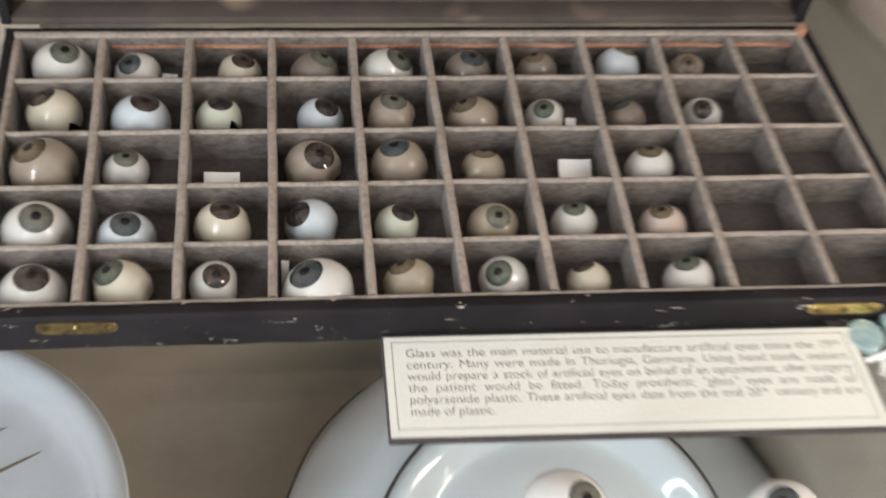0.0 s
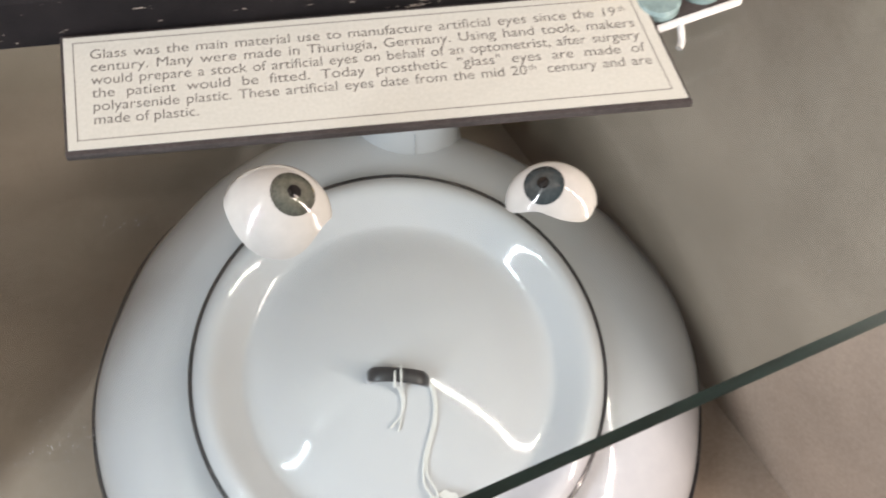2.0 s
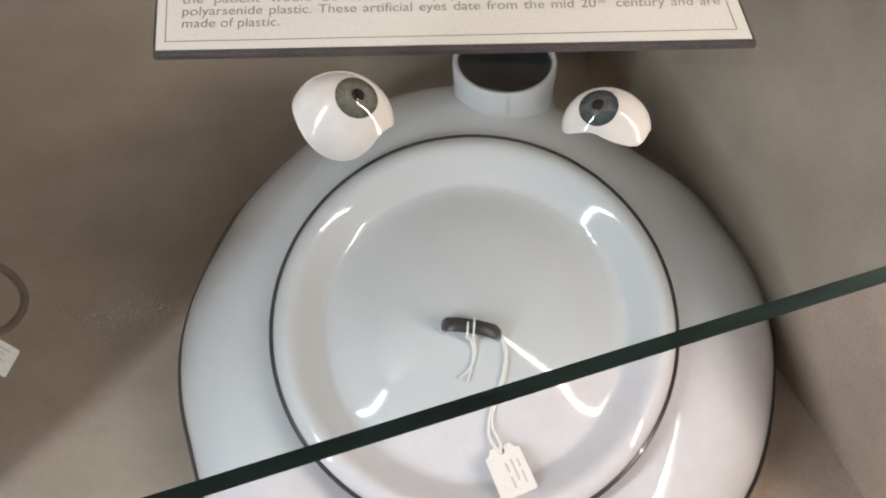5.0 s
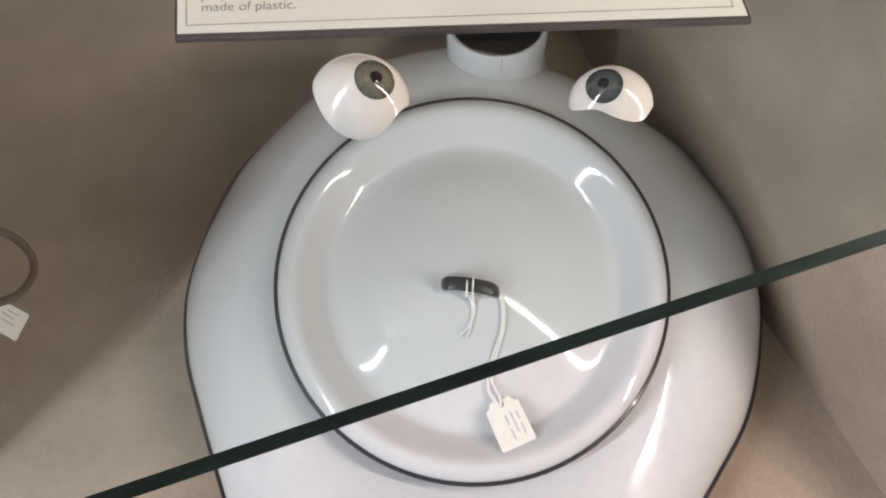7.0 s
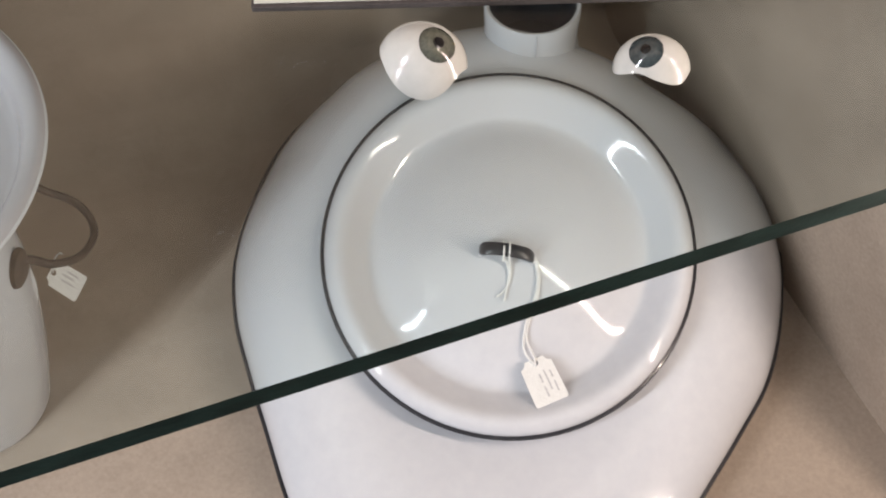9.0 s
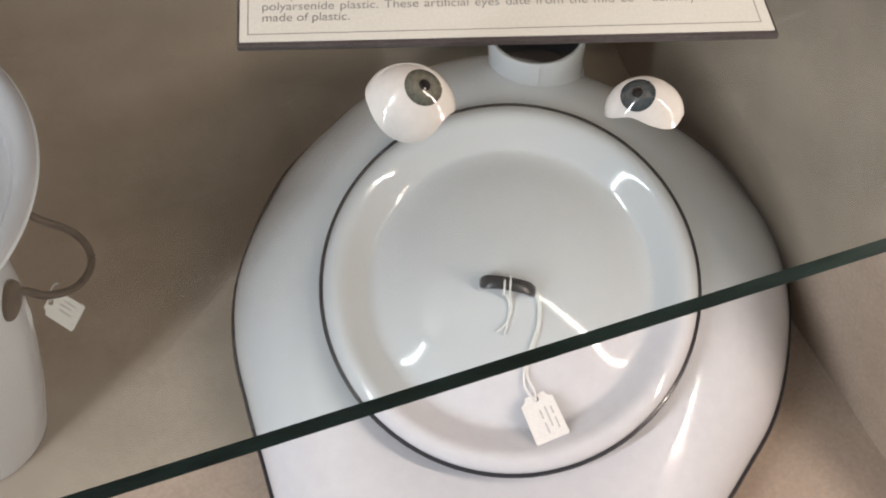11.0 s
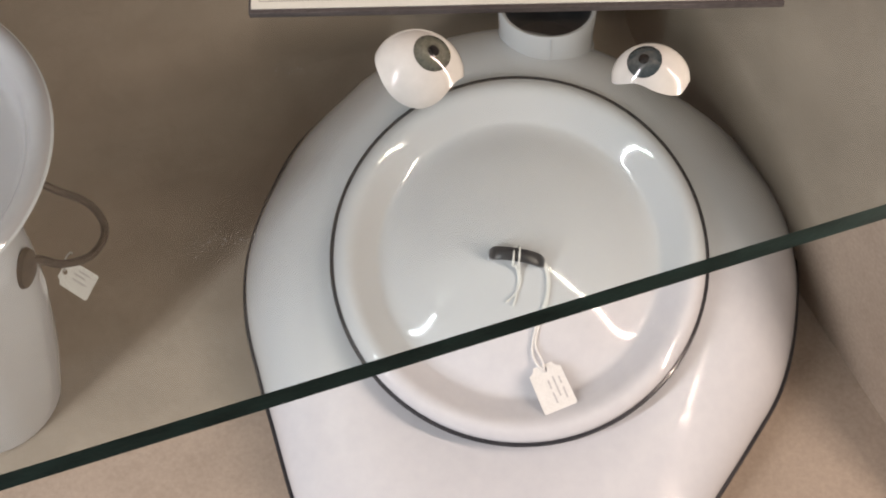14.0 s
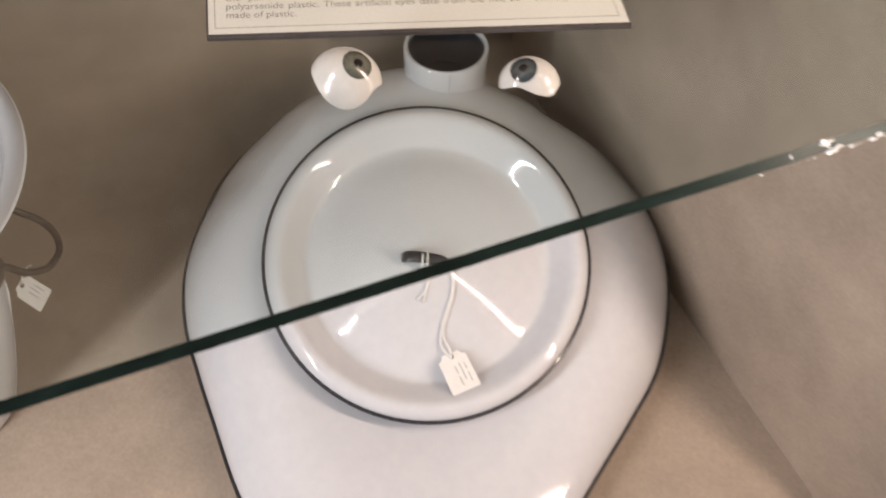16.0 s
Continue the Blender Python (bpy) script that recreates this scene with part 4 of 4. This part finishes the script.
def marks(parent, columns):
    """Unreadable pencil writing along the tag: plain bars."""
    for x, a, b in columns:
        part("writing_bar", brick(x - 0.45, x + 0.45, b, a, 0.36, 0.41), PENCIL, parent, smooth=False)


def cord(name, pts, r, parent):
    return part(name, tube(smooth_path(pts, 6), r, 7), STRING, parent, "thin white string")


def lid_tag():
    turn = Matrix.Rotation(LID_TILT, 4, "X")
    tag = thing("paper_tag", "white paper tag tied by string to the lid handle", "tag", "tags", at=tuple(LID_C), turn=turn)
    hole = Vector((10.4, -62.4, 4.8))
    m = Matrix.Translation(hole * MM) @ Euler((radians(-3), radians(4), radians(21))).to_matrix().to_4x4()
    slip = part("tag", tag_mesh(18.8, 25.6, 4.0), TAGPAPER, tag, m=m)
    marks(slip, ((-0.5, -6, -11), (-0.5, -13, -19), (2.6, -5, -16), (5.6, -6, -10), (5.6, -12, -18)))
    for o in (-1.5, 1.5):
        loop = [(-2.8 + o + 0.5 * math.cos(q), -4 + 4.9 * math.cos(q), 18.6 + 3.6 * math.sin(q)) for q in np.linspace(0, 2 * math.pi, 12)]
        cord("string", loop, 0.7, tag)
    cord("string", [(-1.4, -8.6, 19), (-1.2, -10.5, 14.5), (-0.6, -14, 12.4), (-1.6, -19, 11.6), (-4.4, -23.5, 10.9), (-8.8, -27.0, 10.4)], 0.65, tag)
    cord("string", [(-3.6, -8.6, 19), (-2.4, -10.5, 14.5), (-1.6, -15, 12.2), (-2.4, -20, 11.4), (-3.6, -25, 10.8), (-5.0, -29.0, 10.2)], 0.65, tag)
    cord("string", [(10.0, -6.5, 17), (12.4, -8.5, 13.4), (13.6, -16.5, 11.6), (12.6, -25, 10.4), (9.6, -33, 9.2), (5.8, -43.5, 7.4), (4.6, -54, 5.8), (7.4, -60.3, 5.8), (10.6, -63.4, 5.4)], 0.7, tag)
    cord("string", [(9.6, -6, 17.4), (13.6, -9, 13.2), (14.6, -17, 11.4), (13.4, -26, 10.2), (10.6, -34, 8.9), (7.0, -44, 7.1), (6.6, -51, 6.0), (9.8, -58.5, 6.0), (10.2, -63.4, 5.2)], 0.65, tag)
    return tag


lid_tag()


# ---- enamel can with the dish on top ----
CAN = (-61.0, -21.0)


def enamel_can():
    can = thing("enamel_can", "white enamel can with a rusty wire bail handle", "can", at=(*CAN, FLOOR))
    h = -FLOOR
    prof = [(0, 0.2), (37, 0.2), (40, 2), (45.5, 26), (51, 52), (55.5, 80), (59, 104), (60.5, 128), (60.5, 150), (59.5, 176), (58, 196), (57, 206), (58.5, 208.5), (57, 210), (55.5, 208), (55, 190), (36, 20), (0, 12)]
    part("body", lathe(prof, 72), ENAMEL, can)
    lug = part("lug", lathe([(0, 2.6), (6, 2.4), (9.4, 0.8), (10.4, -1.6), (9.4, -3)], 20), WIRE, can, "dark rusty handle lug",
               m=shift(62.0, -1, 145, Euler((0, radians(92), radians(-8))).to_matrix().to_4x4()))
    off = Vector((CAN[0], CAN[1], FLOOR))
    pts = [Vector(v) - off for v in ((1.5, -21, -207), (4, -14, -216), (9.5, -6, -235), (15, 12, -259), (18, 30, -270), (15.5, 42, -269), (6.6, 49, -262), (-7, 47, -245), (-24, 49, -222), (-44, 53, -208), (-62, 52, -206))]
    part("bail", tube(smooth_path(pts, 6), 2.2, 9), BAILWIRE, can, "rusty bent wire bail")
    return can


enamel_can()


def can_tag():
    tag = thing("paper_tag", "white paper tag hanging from the wire bail of the can", "tag", "tags", at=(-10, 25, -298))
    along, side = Vector((14, -3.0, -19)).normalized(), Vector((7, 16, 3)).normalized()
    up = side.cross(-along).normalized()
    side = (-along).cross(up)
    m = Matrix((side, -along, up)).transposed().to_4x4()
    slip = part("tag", tag_mesh(16, 23, 3.5), TAGPAPER, tag, m=m)
    marks(slip, ((-1, -6, -15), (2, -5, -13), (4.6, -7, -15)))
    cord("string", [(0, 0, 0.5), (2, 2, 9), (9, -2, 24), (16, -12, 41)], 0.45, tag)
    return tag


can_tag()


def enamel_dish():
    dish = thing("enamel_dish", "round grey-white enamel dish resting on the can", "dish", at=(-61, -13, -146), turn=Matrix.Diagonal((0.99, 0.99, 1, 1)))
    prof = [(0, 3.4), (70, 3.4), (76, 3.9), (79.5, 5.6), (81.4, 9.0), (82.8, 13.0), (84.4, 17.0), (86.4, 20.2), (88.8, 22.2), (91.4, 23.0), (93.8, 22.6), (95.6, 21.0), (96.2, 19.0), (95.2, 18.4), (92.5, 19.4), (89, 17.5), (86.6, 12.0), (84, 4.0), (80, 1.0), (70, 0.3), (0, 0.3)]
    part("bowl", lathe(prof, 96), GREYENAMEL, dish)
    rim = [Vector((95.4 * math.cos(2 * math.pi * k / 96), 95.4 * math.sin(2 * math.pi * k / 96), 19.4)) for k in range(96)]
    part("rolled_rim", tube(rim, 1.3, 8, closed=True), ENAMEL, dish)
    return dish


enamel_dish()


def needle_tool(tip, neck, tail, label, steel):
    """An ivory-handled needle lying in the dish."""
    tip, neck, tail = Vector(tip), Vector(neck), Vector(tail)
    d = (tail - neck).normalized()
    tool = thing("needle_tool", label, "tool", "needles in the dish", at=tuple(neck))
    z = Vector((0, 0, 1))
    q = d.to_track_quat("Z", "Y").to_matrix().to_4x4()
    long = (tail - neck).length
    part("handle", lathe([(0, 0), (2.6, 0.2), (3.4, 1.5), (4.0, long * 0.3), (4.3, long * 0.6), (3.8, long - 2), (2.5, long), (0, long)], 20), IVORY, tool, "ivory handle", m=q)
    part("ferrule", lathe([(0, -4.5), (0.9, -4.5), (1.2, -2.5), (2.0, -1.2), (1.6, 0.4), (0, 0.4)], 14), STEEL, tool, "steel ferrule", m=q)
    span = (tip - neck).length
    part("needle", lathe([(0, -span), (0.45, -span * 0.94), (0.8, -span * 0.5), (0.9, -3), (0, -3)], 10), steel, tool, "thin steel needle", m=q)
    return tool


needle_tool((-6.6, 25.5, -136.5), (-44.1, 8.4, -138), (-112, -28, -138), "ivory-handled tool with a thick dull needle in the dish", WIRE)
needle_tool((-24.3, 42.5, -138), (-50.5, 28.7, -138), (-118, -2, -138), "ivory-handled tool with a fine needle in the dish", STEEL)
needle_tool((-47.5, 50.6, -138), (-64.3, 41.0, -138), (-122, 13, -138), "ivory-handled tool with a short needle in the dish", STEEL)
rod = thing("glass_rod", "thin shiny glass rod leaning in the dish", "rod", at=(-48.3, 86, -126))
part("rod", tube([Vector((0, -3, 0.5)), Vector((-15, -16, -2.5)), Vector((-54, -50, -13))], 1.1, 10), CHIP, rod)


def dish_tag():
    tag = thing("paper_tag", "white paper tag tied to a tool in the dish", "tag", "tags", at=(-31, -1.5, -141.4))
    slip = part("tag", tag_mesh(17, 25, 4), TAGPAPER, tag, m=Euler((radians(2), 0, radians(42))).to_matrix().to_4x4())
    marks(slip, ((-2, -6, -17), (1, -5, -14), (4, -7, -18)))
    cord("string", [(0, 0, 0.6), (-3, 5, 2), (-10, 9, 3.5), (-13, 9.5, 7.5), (-12, 6, 7)], 0.5, tag)
    cord("string", [(0, 0, 0.8), (2, 5, 1.6), (-5, 8, 1.8), (-11, 11, 3.5), (-14, 10.5, 7.2)], 0.5, tag)
    return tag


dish_tag()
